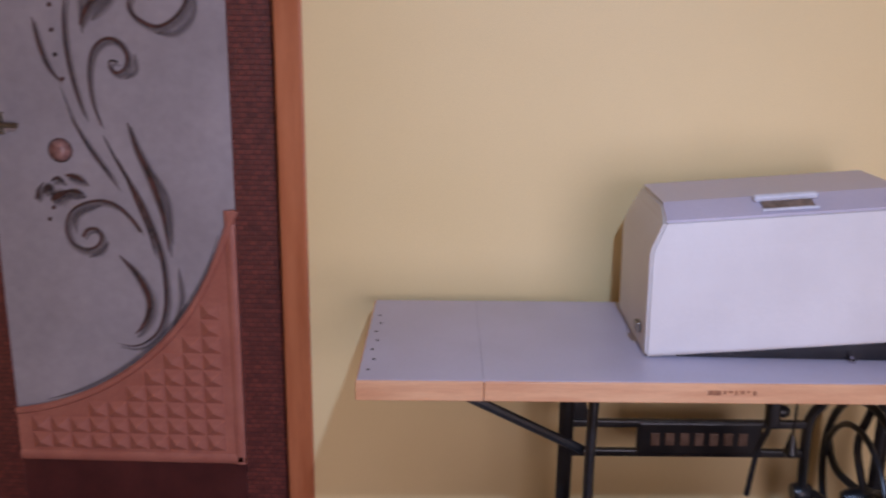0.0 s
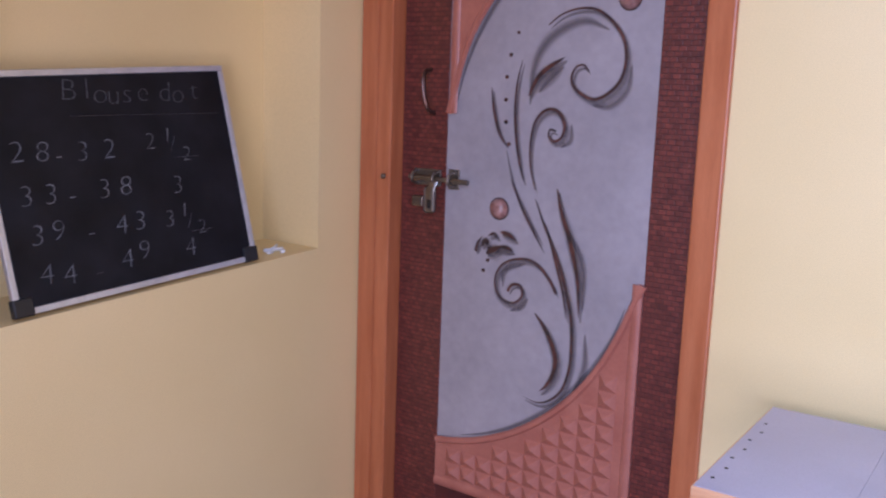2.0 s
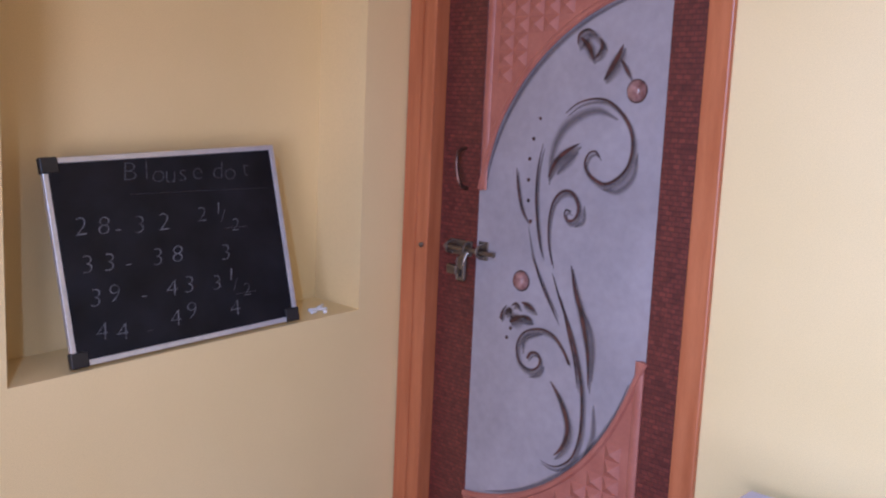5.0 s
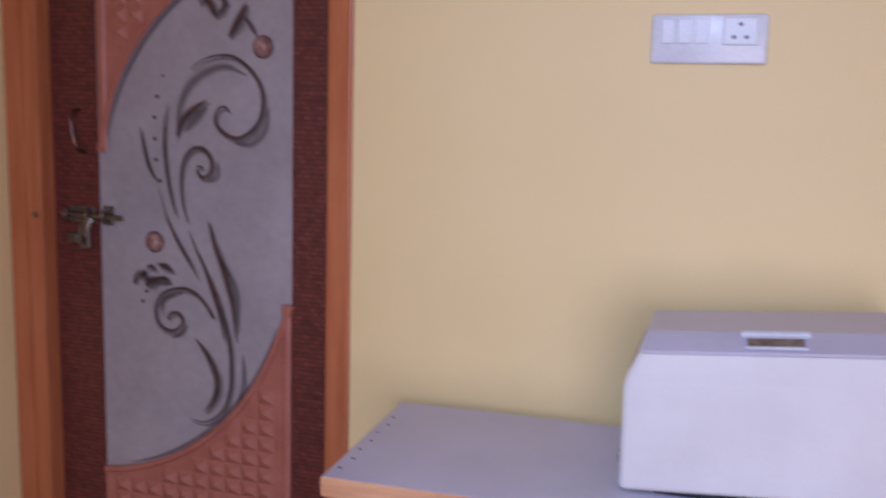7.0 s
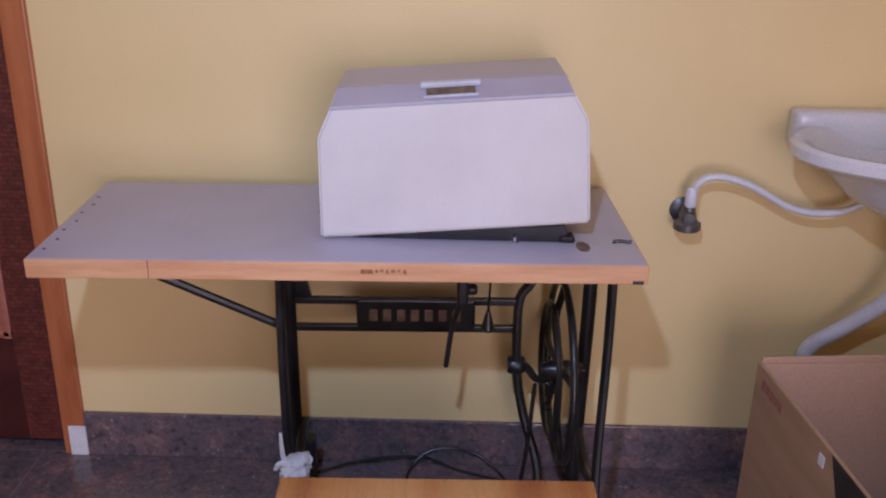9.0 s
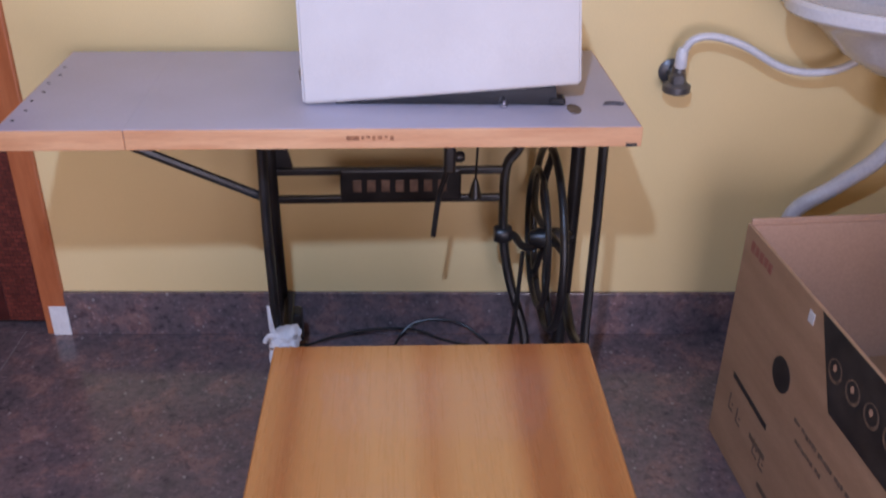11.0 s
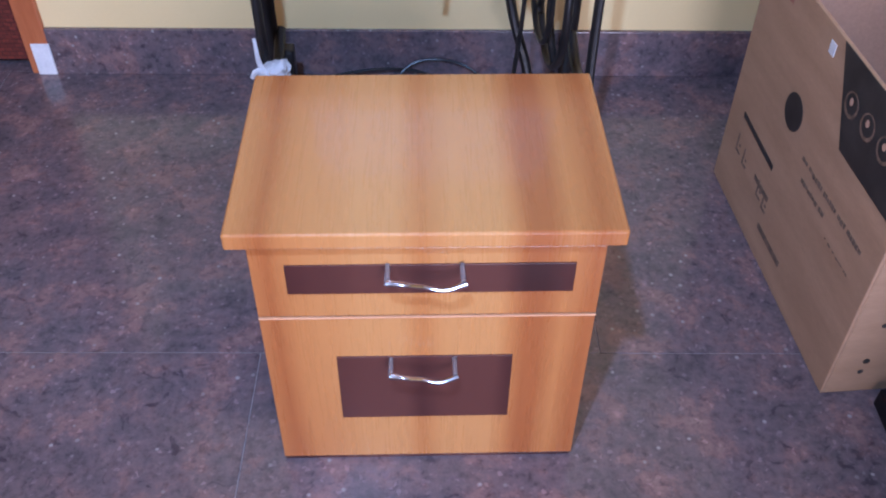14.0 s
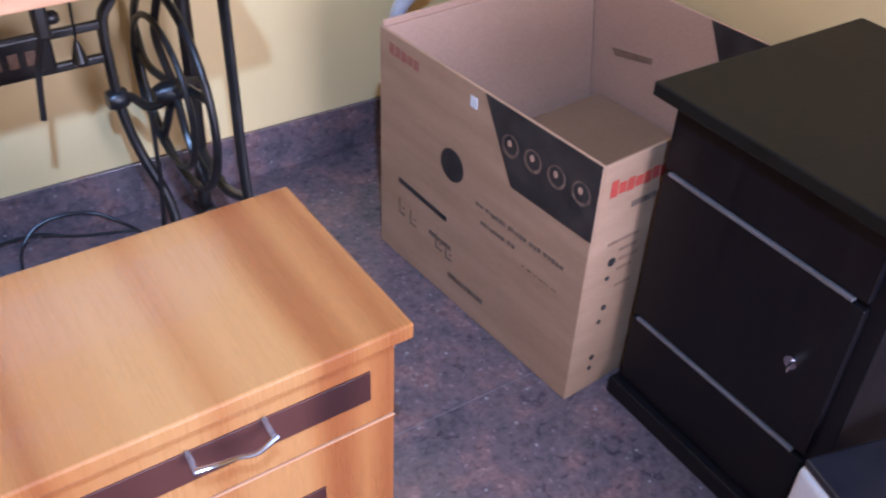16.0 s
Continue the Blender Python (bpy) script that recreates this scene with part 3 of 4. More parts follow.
part("pull_handle", tube([(0.246, LY - 0.002, 1.39), (0.246, LY - 0.03, 1.378), (0.252, LY - 0.038, 1.336), (0.26, LY - 0.03, 1.292), (0.26, LY - 0.002, 1.282)], (0.006, 0.0045), 8, 6), BRONZE, door, "curved dark bronze pull handle", smooth=True)

# ---- sewing table ----
TX0, TX1, TY0, TY1, TZ = 1.182, 2.3, -0.508, -0.05, 0.76
table = thing("sewing_table", (1.93, -0.26, 0), "treadle sewing table, grey laminate top on black cast-iron stand", "sewing table")
top = part("tabletop", box(1.4000, TX1 - 0.003, TY0 + 0.004, TY1, TZ - 0.036, TZ, 0.0004), TABLE_TOP, table, "grey-lavender speckled laminate top")
leafp = part("extension_leaf", box(TX0 + 0.003, 1.3997, TY0 + 0.004, TY1, TZ - 0.036, TZ - 0.0002, 0.0004), TABLE_TOP, table, "grey-lavender hinged leaf")
part("lipping", box(1.4004, TX1, TY0, TY0 + 0.006, TZ - 0.037, TZ - 0.001, 0.002), BEECH, top, "orange beech edge strip")
part("lipping", box(TX1 - 0.004, TX1, TY0 + 0.006, TY1, TZ - 0.037, TZ - 0.001, 0.002), BEECH, top, "orange beech edge strip")
part("lipping", box(TX0, 1.3996, TY0, TY0 + 0.006, TZ - 0.037, TZ - 0.001, 0.002), BEECH, leafp, "orange beech edge strip")
part("lipping", box(TX0, TX0 + 0.004, TY0 + 0.006, TY1, TZ - 0.037, TZ - 0.001, 0.002), BEECH, leafp, "orange beech edge strip")
for k, (x, w) in enumerate(((1.78, 0.022), (1.806, 0.005), (1.814, 0.007), (1.825, 0.005), (1.834, 0.008), (1.846, 0.005), (1.856, 0.006))):
    part("edge_label", box(x, x + w, TY0 - 0.0006, TY0 + 0.001, TZ - 0.021 + 0.002 * (k % 3), TZ - 0.013, 0), STAMP, top)
part("edge_chip", box(2.272, 2.292, TY0 - 0.0006, TY0 + 0.001, TZ - 0.0365, TZ - 0.03, 0), CARD_PRINT, top)
part("oil_hole_cover", lathe([(0.013, 0), (0.013, 0.0012)], (2.193, -0.417, TZ), "Z", 20, sy=1.9), CARD_GREY, top, "brown oval wooden plug")
for y, dx in ((-0.396, 0), (-0.385, 0.004)):
    part("hinge_mark", tube([(2.252 + dx, y, TZ + 0.0006), (2.269, y + 0.004, TZ + 0.0006), (2.289 + dx, y - 0.002, TZ + 0.0006)], (0.0018, 0.001), 6, 4), PLASTIC, top)
for k in range(7):
    y = TY0 + 0.05 + 0.05 * k
    part("screw", lathe([(0.0034, 0), (0.003, 0.0008)], (TX0 + 0.018 + 0.006 * (k % 2), y, TZ), "Z", 10), PLASTIC, leafp)

SL, SR = 1.613, 2.265


def side_frame(x, mirror):
    s = part("side_frame", tube([(x, -0.435, TZ - 0.045), (x, -0.108, TZ - 0.045)], (0.013, 0.02), 8, 0), IRON, table, "black cast-iron side frame", smooth=True)
    part("leg", tube([(x, -0.375, TZ - 0.037), (x - 0.004 * mirror, -0.37, 0.5), (x, -0.385, 0.25), (x, -0.43, 0.02)], (0.010, 0.014), 10, 6), IRON, s, smooth=True)
    b = x - 0.02 if mirror > 0 else x
    part("leg", tube([(b, -0.155, TZ - 0.037), (b, -0.16, 0.5), (b, -0.145, 0.25), (b, -0.12, 0.02)], (0.016, 0.013), 10, 6), IRON, s, smooth=True)
    for y in (-0.43, -0.12):
        part("foot", box(x - 0.02, x + 0.02, y - 0.03, y + 0.03, 0, 0.03, 0.006), IRON, s)
    part("cross_bar", tube([(x, -0.385, 0.2), (x, -0.26, 0.16), (x, -0.13, 0.2)], (0.01, 0.012), 8, 6), IRON, s, smooth=True)
    return s


side_frame(SL, 1)
part("castor_block", box(SL - 0.018, SL + 0.028, -0.17, -0.13, 0.085, 0.165, 0.006), IRON, table, "dark castor housing")
side_frame(SR, -1)
YB = -0.155
back = part("name_bar", box(SL - 0.02, 2.108, YB - 0.008, YB + 0.008, 0.516, 0.533, 0.004), IRON, table, "cast-iron cross bar with a name plate")
part("lower_bar", box(SL - 0.02, 2.1, YB - 0.008, YB + 0.008, 0.449, 0.466, 0.004), IRON, back)
part("name_plate", box(1.744, 2.01, YB - 0.012, YB + 0.006, 0.456, 0.531, 0.005), IRON, back)
for k in range(7):
    x = 1.772 + 0.031 * k
    part("letter_bar", box(x, x + 0.019, YB - 0.0145, YB - 0.011, 0.479, 0.508, 0.002), WORN_LETTER, back, "worn raised letter bar")
part("corner_web", prism([(SL - 0.02, 0.532), (SL + 0.03, 0.532), (SL + 0.014, 0.60), (SL + 0.002, 0.72), (SL - 0.02, 0.72)], 0.012, lambda u, v, w: Vector((u, YB + w, v))), IRON, back)
part("wheel_bracket", tube([(2.15, YB, 0.725), (2.14, YB, 0.59), (2.11, YB, 0.535), (2.107, YB, 0.44), (2.112, YB, 0.34), (2.13, YB - 0.01, 0.24), (2.165, YB - 0.03, 0.12), (2.172, -0.2, 0.02)], (0.011, 0.013), 10, 6), IRON, back, "curved cast-iron wheel bracket", smooth=True)
part("bracket_boss", lathe([(0.018, -0.02), (0.022, -0.01), (0.022, 0.01), (0.018, 0.02)], (2.108, YB, 0.365), "X", 16), IRON, back, smooth=True)

HX, HY, HZ, HR = 2.194, -0.25, 0.405, 0.2
ring = [(HX, HY + HR * math.cos(a), HZ + HR * math.sin(a)) for a in (math.tau * k / 40 for k in range(41))]
wheel = part("flywheel", tube(ring, 0.0085, 10, 0, closed=True), IRON, table, "black cast-iron treadle flywheel", smooth=True)
ring2 = [(HX - 0.022, HY + 0.15 * math.cos(a), HZ + 0.15 * math.sin(a)) for a in (math.tau * k / 36 for k in range(37))]
part("belt_rim", tube(ring2, 0.0065, 8, 0, closed=True), IRON, wheel, smooth=True)
part("hub", lathe([(0.014, -0.04), (0.022, -0.02), (0.022, 0.02), (0.014, 0.05)], (HX, HY, HZ), "X", 18), IRON, wheel, smooth=True)
for k in range(5):
    a = math.tau * k / 5 + 0.3
    c, s = math.cos(a), math.sin(a)
    part("spoke", tube([(HX, HY + 0.02 * c, HZ + 0.02 * s), (HX - 0.012, HY + 0.11 * c + 0.02 * s, HZ + 0.11 * s - 0.02 * c), (HX, HY + HR * c, HZ + HR * s)], 0.0085, 8, 6), IRON, wheel, smooth=True)
part("crank", tube([(2.108, YB, 0.365), (2.13, YB - 0.02, 0.372), (2.15, HY + 0.02, 0.37), (2.2, HY, 0.395), (2.25, HY, 0.405)], 0.009, 10, 6), IRON, wheel, "bent steel crank shaft", smooth=True)
part("pitman_rod", tube([(2.142, HY, 0.37), (2.128, -0.28, 0.22), (2.11, -0.3, 0.1)], 0.005, 8, 4), IRON, wheel, smooth=True)
for sx in (SL, SR - 0.02):
    part("top_flange", box(sx - 0.03, sx + 0.05, -0.4, -0.12, TZ - 0.047, TZ - 0.0365, 0.002), IRON, table)
part("leaf_brace", tube([(1.30, -0.40, TZ - 0.037), (1.6, -0.335, 0.55)], (0.010, 0.006), 8, 0), IRON, table, "slanting iron brace under the leaf")
lever = part("knee_lever", tube([(1.975, -0.3, TZ - 0.037), (1.972, -0.3, 0.6), (1.955, -0.29, 0.53), (1.943, -0.285, 0.43)], 0.0058, 8, 5), IRON, table, "thin bent lever under the top", smooth=True)
part("lever_clamp", box(1.962, 1.986, -0.315, -0.285, 0.585, TZ - 0.036, 0.006), IRON, lever)
part("lever_knob", lathe([(0.008, -0.012), (0.012, -0.006), (0.012, 0.006), (0.008, 0.012)], (1.992, -0.3, 0.618), "X", 12), IRON, lever, smooth=True)
cord = part("hanging_rod", tube([(2.035, -0.27, TZ - 0.037), (2.034, -0.27, 0.66), (2.031, -0.265, 0.54)], 0.0025, 8, 5), IRON, table, smooth=True)
part("rod_weight", lathe([(0.004, 0.04), (0.009, 0.024), (0.0145, 0.0), (0.009, -0.008)], (2.031, -0.265, 0.513), "Z", 14), IRON, cord, smooth=True)
pedal = part("treadle", box(1.66, 2.1, -0.415, -0.4, 0.06, 0.075, 0.003), IRON, table, "cast-iron foot treadle with bars")
part("treadle_bar", box(1.66, 2.1, -0.225, -0.21, 0.06, 0.075, 0.003), IRON, pedal)
for k in range(9):
    x = 1.66 + 0.0535 * k
    part("treadle_bar", box(x, x + 0.012, -0.401, -0.224, 0.063, 0.072, 0.002), IRON, pedal)

table.location.y += 0.007
table.rotation_euler.z = radians(1.9)

# machine bed under the tilted cover
machine = thing("sewing_machine", (1.97, -0.27, TZ), "black enamelled sewing machine bed under the cover", "sewing machine")
bed = part("bed", prism([(1.76, 0), (2.17, 0), (2.165, 0.034), (1.775, 0.008)], 0.2, lambda u, v, w: Vector((u, -0.381 + w, TZ + 0.001 + v))), BLACK_ENAMEL, machine)
part("thumb_nut", lathe([(0.008, 0), (0.008, 0.004), (0.003, 0.005), (0.003, 0.012)], (2.07, -0.392, TZ + 0.001), "Z", 6), CHROME, machine, "small bright star nut")
part("end_cap", box(2.155, 2.185, -0.385, -0.355, TZ, TZ + 0.014, 0.004), BLACK_ENAMEL, machine)

cover = placed("machine_cover", Matrix.Translation((1.701, -0.392, TZ + 0.0012)) @ pose(0, 0, 0, 0, -4.5, 0.9), "off-white wooden sewing machine cover, tilted on its machine", "machine cover")


def hood():
    """A hood with slightly leaning walls, sloping shoulders and a flat roof."""
    levels = [(0, 0, 0.512, 0, 0.29), (0.195, 0.014, 0.512, 0.002, 0.29), (0.247, 0.042, 0.487, 0.01, 0.276), (0.268, 0.048, 0.479, 0.07, 0.255)]
    bm = bmesh.new()
    rings = [[bm.verts.new((x, y, z)) for x, y in ((x0, y0), (x1, y0), (x1, y1), (x0, y1))] for z, x0, x1, y0, y1 in levels]
    for u, v in zip(rings, rings[1:]):
        for j in range(4):
            bm.faces.new((u[j], u[(j + 1) % 4], v[(j + 1) % 4], v[j]))
    bm.faces.new(rings[0])
    bm.faces.new(rings[-1])
    bmesh.ops.recalc_face_normals(bm, faces=bm.faces)
    bmesh.ops.bevel(bm, geom=list(bm.edges), offset=0.005, segments=3, affect="EDGES")
    return bm


def roof():
    """The sloping grey board and the flat ridge behind it."""
    bm = bmesh.new()
    rows = [[(0.0445, 0.0105, 0.2485), (0.4845, 0.0105, 0.2485)], [(0.05, 0.0695, 0.2705), (0.478, 0.0695, 0.2705)], [(0.051, 0.252, 0.271), (0.477, 0.252, 0.271)]]
    low = [[bm.verts.new(Vector(p) - Vector((0, 0, 0.004))) for p in r] for r in rows]
    high = [[bm.verts.new(p) for p in r] for r in rows]
    for a, b in zip(high, high[1:]):
        bm.faces.new((a[0], a[1], b[1], b[0]))
    for a, b in zip(low, low[1:]):
        bm.faces.new((a[0], b[0], b[1], a[1]))
    for i in (0, 2):
        bm.faces.new((low[i][0], low[i][1], high[i][1], high[i][0]))
    for i in (0, 1):
        for k in (0, 1):
            bm.faces.new((low[i][k], low[i + 1][k], high[i + 1][k], high[i][k]))
    return bm


part("hood", hood(), COVER, cover, smooth=True)
part("roof_panel", roof(), TABLE_TOP, cover, "grey-lavender laminate roof")
slope = Matrix.Translation((0.263, 0.042, 0.261)) @ pose(0, 0, 0, 20.5, 0, 0)
grip = part("handle_frame", box(-0.056, 0.056, 0.006, 0.018, 0, 0.011, 0.003), PVC, cover, "pale moulded carrying handle")
well = part("handle_well", box(-0.045, 0.045, -0.02, 0.006, -0.002, 0.0022, 0.001), CARD_GREY, cover, "brown well under the carrying handle")
lip = part("handle_lip", box(-0.05, 0.05, -0.026, -0.02, 0, 0.004, 0.0015), PVC, cover)
for ob in (grip, well, lip):
    ob.matrix_basis = slope
part("side_catch", box(-0.006, 0.003, 0.05, 0.075, 0.03, 0.05, 0.002), STEEL, cover)

# ---- bedside drawer unit ----
CX0, CX1, CY0, CY1, CH = 1.711, 2.172, -1.122, -0.79, 0.499
unit = thing("drawer_unit", (1.94, -0.95, 0), "honey wood-laminate bedside drawer unit with dark walnut inlays", "drawer unit")
part("carcass", box(CX0, CX1, CY0 + 0.018, CY1, 0.0, CH - 0.032, 0.002), HONEY, unit)
part("top_board", box(1.687, 2.193, -1.134, -0.777, CH - 0.026, CH, 0.004, 3), HONEY, unit, "overhanging honey wood-laminate top")
part("plinth", box(CX0 + 0.004, CX1 - 0.004, CY0 + 0.001, CY0 + 0.02, 0.0, 0.006, 0.001), WALNUT, unit, "dark plinth edge")
d1 = part("drawer", box(CX0 + 0.001, CX1 - 0.001, CY0, CY0 + 0.018, 0.338, CH - 0.034, 0.0018), HONEY, unit)
d2 = part("drawer", box(CX0 + 0.001, CX1 - 0.001, CY0, CY0 + 0.018, 0.007, 0.335, 0.0018), HONEY, unit)
part("edge_band", box(CX0 + 0.001, CX1 - 0.001, CY0 - 0.0015, CY0 + 0.003, 0.333, 0.336, 0.0006), BEECH, d2, "light edge band")
part("inlay", box(1.757, 2.134, CY0 - 0.0025, CY0 + 0.002, 0.384, 0.436, 0.0006), WALNUT, d1, "dark walnut inlay")
part("inlay", box(1.812, 2.062, CY0 - 0.0025, CY0 + 0.002, 0.112, 0.2535, 0.0006), WALNUT, d2, "dark walnut inlay")


def bow_handle(parent, x, z, w):
    y = CY0 - 0.0025
    h = part("handle", tube([(x - w, y - 0.026, z), (x - w * 0.5, y - 0.031, z + 0.001), (x, y - 0.028, z - 0.006), (x + w * 0.5, y - 0.032, z - 0.008), (x + w * 1.08, y - 0.026, z - 0.002)], (0.003, 0.0042), 10, 8,
                            taper=lambda t: 0.85 + 0.5 * abs(2 * t - 1) ** 3), CHROME, parent, "wavy chrome bow handle", smooth=True)
    for s in (-1, 1):
        part("handle_post", tube([(x + s * w * 0.98, y, z + 0.006), (x + s * w * 0.98, y - 0.014, z + 0.004), (x + s * w * 1.0, y - 0.028, z - 0.002)], (0.0042, 0.0036), 10, 5), POST, h, "clear plastic handle post", smooth=True)


bow_handle(d1, 1.938, 0.43, 0.049)
bow_handle(d2, 1.934, 0.243, 0.046)
unit.rotation_euler.z = radians(1.2)

# ---- carton ----
BYAW = 4.8
carton = placed("cardboard_box", Matrix.Translation((2.617, -0.994, 0)) @ pose(0, 0, 0, 0, 0, BYAW), "open brown cardboard carton with black and red print", "cardboard box")
BW, BL, BHT, BT = 0.585, 0.608, 0.521, 0.006
part("side", box(0, BT, 0, BL, 0, BHT, 0.002), CARD, carton)
left_side = carton.children[0]
right_side = part("side", box(BW - BT, BW, 0, BL, 0, BHT, 0.002), CARD_IN, carton)
front = part("end", box(BT, BW - BT, 0, BT, 0, BHT - 0.004, 0.002), CARD, carton)
part("end", box(BT, BW - BT, BL - BT, BL, 0, BHT + 0.01, 0.002), CARD_IN, carton)
part("inner_lining", box(BT, BT + 0.003, BT, BL - BT, 0.02, BHT - 0.003, 0), CARD_IN, left_side)
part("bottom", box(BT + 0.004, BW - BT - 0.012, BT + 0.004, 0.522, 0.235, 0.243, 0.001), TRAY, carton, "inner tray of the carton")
part("end_flap", prism([(0.536, 0.06), (0.541, 0.06), (BL - BT - 0.001, BHT - 0.002), (BL - BT - 0.006, BHT - 0.002)], BW - 2 * BT - 0.006, lambda u, v, w: Vector((BT + 0.003 + w, u, v))), CARD_IN, carton, "inner cardboard flap folded down")
part("print_panel", prism([(0.02, 0.39), (0.2, 0.39), (0.266, BHT - 0.001), (0.02, BHT - 0.001)], 0.0008, lambda u, v, w: Vector((BW - BT - 0.0002 - w, u, v))), CARD_PRINT, right_side, "black printed panel")
# a slanting strip of darker brown on the inner right side
part("print", prism([(0.395, 0.366), (0.5, 0.345), (0.515, 0.36), (0.395, 0.38)], 0.0008, lambda u, v, w: Vector((BW - BT - 0.0002 - w, u, v))), CARD_FAINT, right_side)


def mark(y0, y1, z0, z1, m=CARD_PRINT, slant=0.0):
    """A printed patch on the carton's long side."""
    part("print", prism([(y0, z0), (y1, z0 + slant), (y1, z1 + slant), (y0, z1)], 0.0008, lambda u, v, w: Vector((-0.0002 - w, u, v))), m, left_side)


part("print_panel", prism([(0.0, 0.372), (0.2, 0.372), (0.284, BHT - 0.001), (0.0, BHT - 0.001)], 0.0008, lambda u, v, w: Vector((-0.0002 - w, u, v))), CARD_PRINT, left_side, "black printed panel with pale round pictures")
for k in range(4):
    y = 0.036 + 0.058 * k
    part("print_disc", lathe([(0.022, 0), (0.022, 0.0006)], (-0.0012, y, 0.45), "X", 20), CARD_GREY, left_side)
    part("print_disc", lathe([(0.0175, 0), (0.0175, 0.001)], (-0.0013, y, 0.452), "X", 18), CARD_PRINT, left_side)
    part("print_disc", lathe([(0.0065, 0), (0.0065, 0.0012)], (-0.0016, y + 0.002, 0.455), "X", 14, sx=1.0, sy=0.8), CARD_IN, left_side)
part("print_disc", lathe([(0.035, 0), (0.035, 0.0008)], (-0.001, 0.366, 0.328), "X", 28), CARD_PRINT, left_side, "round black printed seal")
part("label_sticker", box(-0.0012, 0, 0.304, 0.323, 0.477, 0.499, 0), PAPER, left_side, "small white sticker")
mark(0.376, 0.54, 0.188, 0.2, slant=0.008)


def glyph(y, z, h, m=CARD_GREY):
    """A small printed sign of three thin bars."""
    mark(y + 0.018, y + 0.023, z, z + h, m)
    mark(y, y + 0.02, z, z + 0.005, m)
    mark(y + 0.003, y + 0.01, z + 0.4 * h, z + 0.4 * h + 0.005, m)


for y, z, h in ((0.515, 0.118, 0.04), (0.475, 0.112, 0.036), (0.385, 0.105, 0.036), (0.352, 0.1, 0.03)):
    glyph(y, z, h)
for y0, y1, z, h in ((0.05, 0.235, 0.279, 0.011), (0.24, 0.285, 0.281, 0.009), (0.175, 0.28, 0.247, 0.009), (0.06, 0.15, 0.224, 0.004)):
    a = y0
    while a < y1:
        w = 0.004 + 0.007 * random.random()
        mark(a, a + w, z + 0.002 * random.random(), z + h * (0.7 + 0.3 * random.random()), CARD_GREY)
        a += w + (0.0025 if random.random() < 0.8 else 0.009)
mark(0.25, 0.363, 0.058, 0.07, CARD_GREY)
mark(0.357, 0.43, 0.126, 0.137, CARD_GREY)
for k in range(5):
    mark(0.478 + 0.02 * k, 0.494 + 0.02 * k, 0.476 + 0.002 * (k % 2), 0.496 + 0.001 * k, CARD_FADED)


def front_mark(x0, x1, z0, z1, m):
    part("print", box(x0, x1, -0.001, 0.0002, z0, z1, 0), m, front)


for k in range(7):
    front_mark(0.027 + 0.0195 * k, 0.043 + 0.0195 * k, 0.45 + 0.002 * (k % 2), 0.482 if k == 0 else 0.471 + 0.002 * (k % 3), CARD_RED)
front_mark(0.085, 0.145, 0.411, 0.423, CARD_GREY)
for x0, x1, z in ((0.045, 0.118, 0.345), (0.075, 0.12, 0.322), (0.08, 0.125, 0.3), (0.08, 0.115, 0.279), (0.082, 0.12, 0.24)):
    front_mark(x0, x1, z, z + 0.006, CARD_FAINT)
for x, z, r in ((0.062, 0.305, 0.009), (0.058, 0.27, 0.005), (0.063, 0.201, 0.006), (0.057, 0.169, 0.005), (0.056, 0.081, 0.006), (0.054, 0.054, 0.005)):
    part("print_disc", lathe([(r, 0), (r, 0.001)], (x, -0.0002, z), "Y", 14), CARD_PRINT, front)

# ---- black cabinet ----
chest = thing("black_cabinet", (2.93, -1.2, 0), "black wood-laminate cabinet with thin silver drawer strips", "cabinet")
KX0, KX1, KY0, KY1, KH = 2.717, 3.165, -1.435, -1.018, 0.648
part("body", box(KX0 + 0.012, KX1, KY0, KY1, 0.04, KH - 0.024, 0.002), BLACK_WOOD, chest)
part("cabinet_top", box(KX0 - 0.024, KX1 + 0.01, KY0 - 0.02, KY1 + 0.026, KH - 0.024, KH, 0.004, 3), BLACK_TOP, chest, "matt black overhanging top")
part("plinth", box(KX0 - 0.016, KX1, KY0 - 0.004, KY1 + 0.004, 0, 0.04, 0.004), BLACK_WOOD, chest)
for z0, z1 in ((0.044, 0.192), (0.205, 0.495), (0.508, KH - 0.028)):
    d = part("drawer", box(KX0, KX0 + 0.0135, KY0 + 0.03, KY1 - 0.008, z0, z1, 0.002), BLACK_WOOD, chest)
    if z1 < 0.6:
        part("strip", box(KX0 - 0.003, KX0 + 0.006, KY0 + 0.05, KY1 - 0.02, z1 + 0.003, z1 + 0.009, 0.001), STRIP, d, "thin silver strip")
    if 0.15 < z0 < 0.3:
        part("lock", lathe([(0.011, -0.004), (0.011, 0.004), (0.007, 0.008)], (KX0 - 0.004, -1.337, 0.348), "X", 20), CHROME, d, "round chrome lock", smooth=True)
        part("key", tube([(KX0 - 0.008, -1.337, 0.348), (KX0 - 0.024, -1.346, 0.35)], (0.006, 0.002), 8, 0), CHROME, d)

storage = placed("storage_box", Matrix.Translation((2.628, -1.442, 0)) @ pose(0, 0, 0, 0, 0, -14), "white plastic box with a dark navy lid", "storage box")
part("tub", box(0, 0.34, -0.3, 0, 0, 0.285, 0.014, 3), WHITE_PLASTIC, storage, smooth=True)
part("lid", box(0.004, 0.336, -0.296, -0.004, 0.285, 0.3, 0.006, 3), NAVY, storage, "dark navy lid", smooth=True)

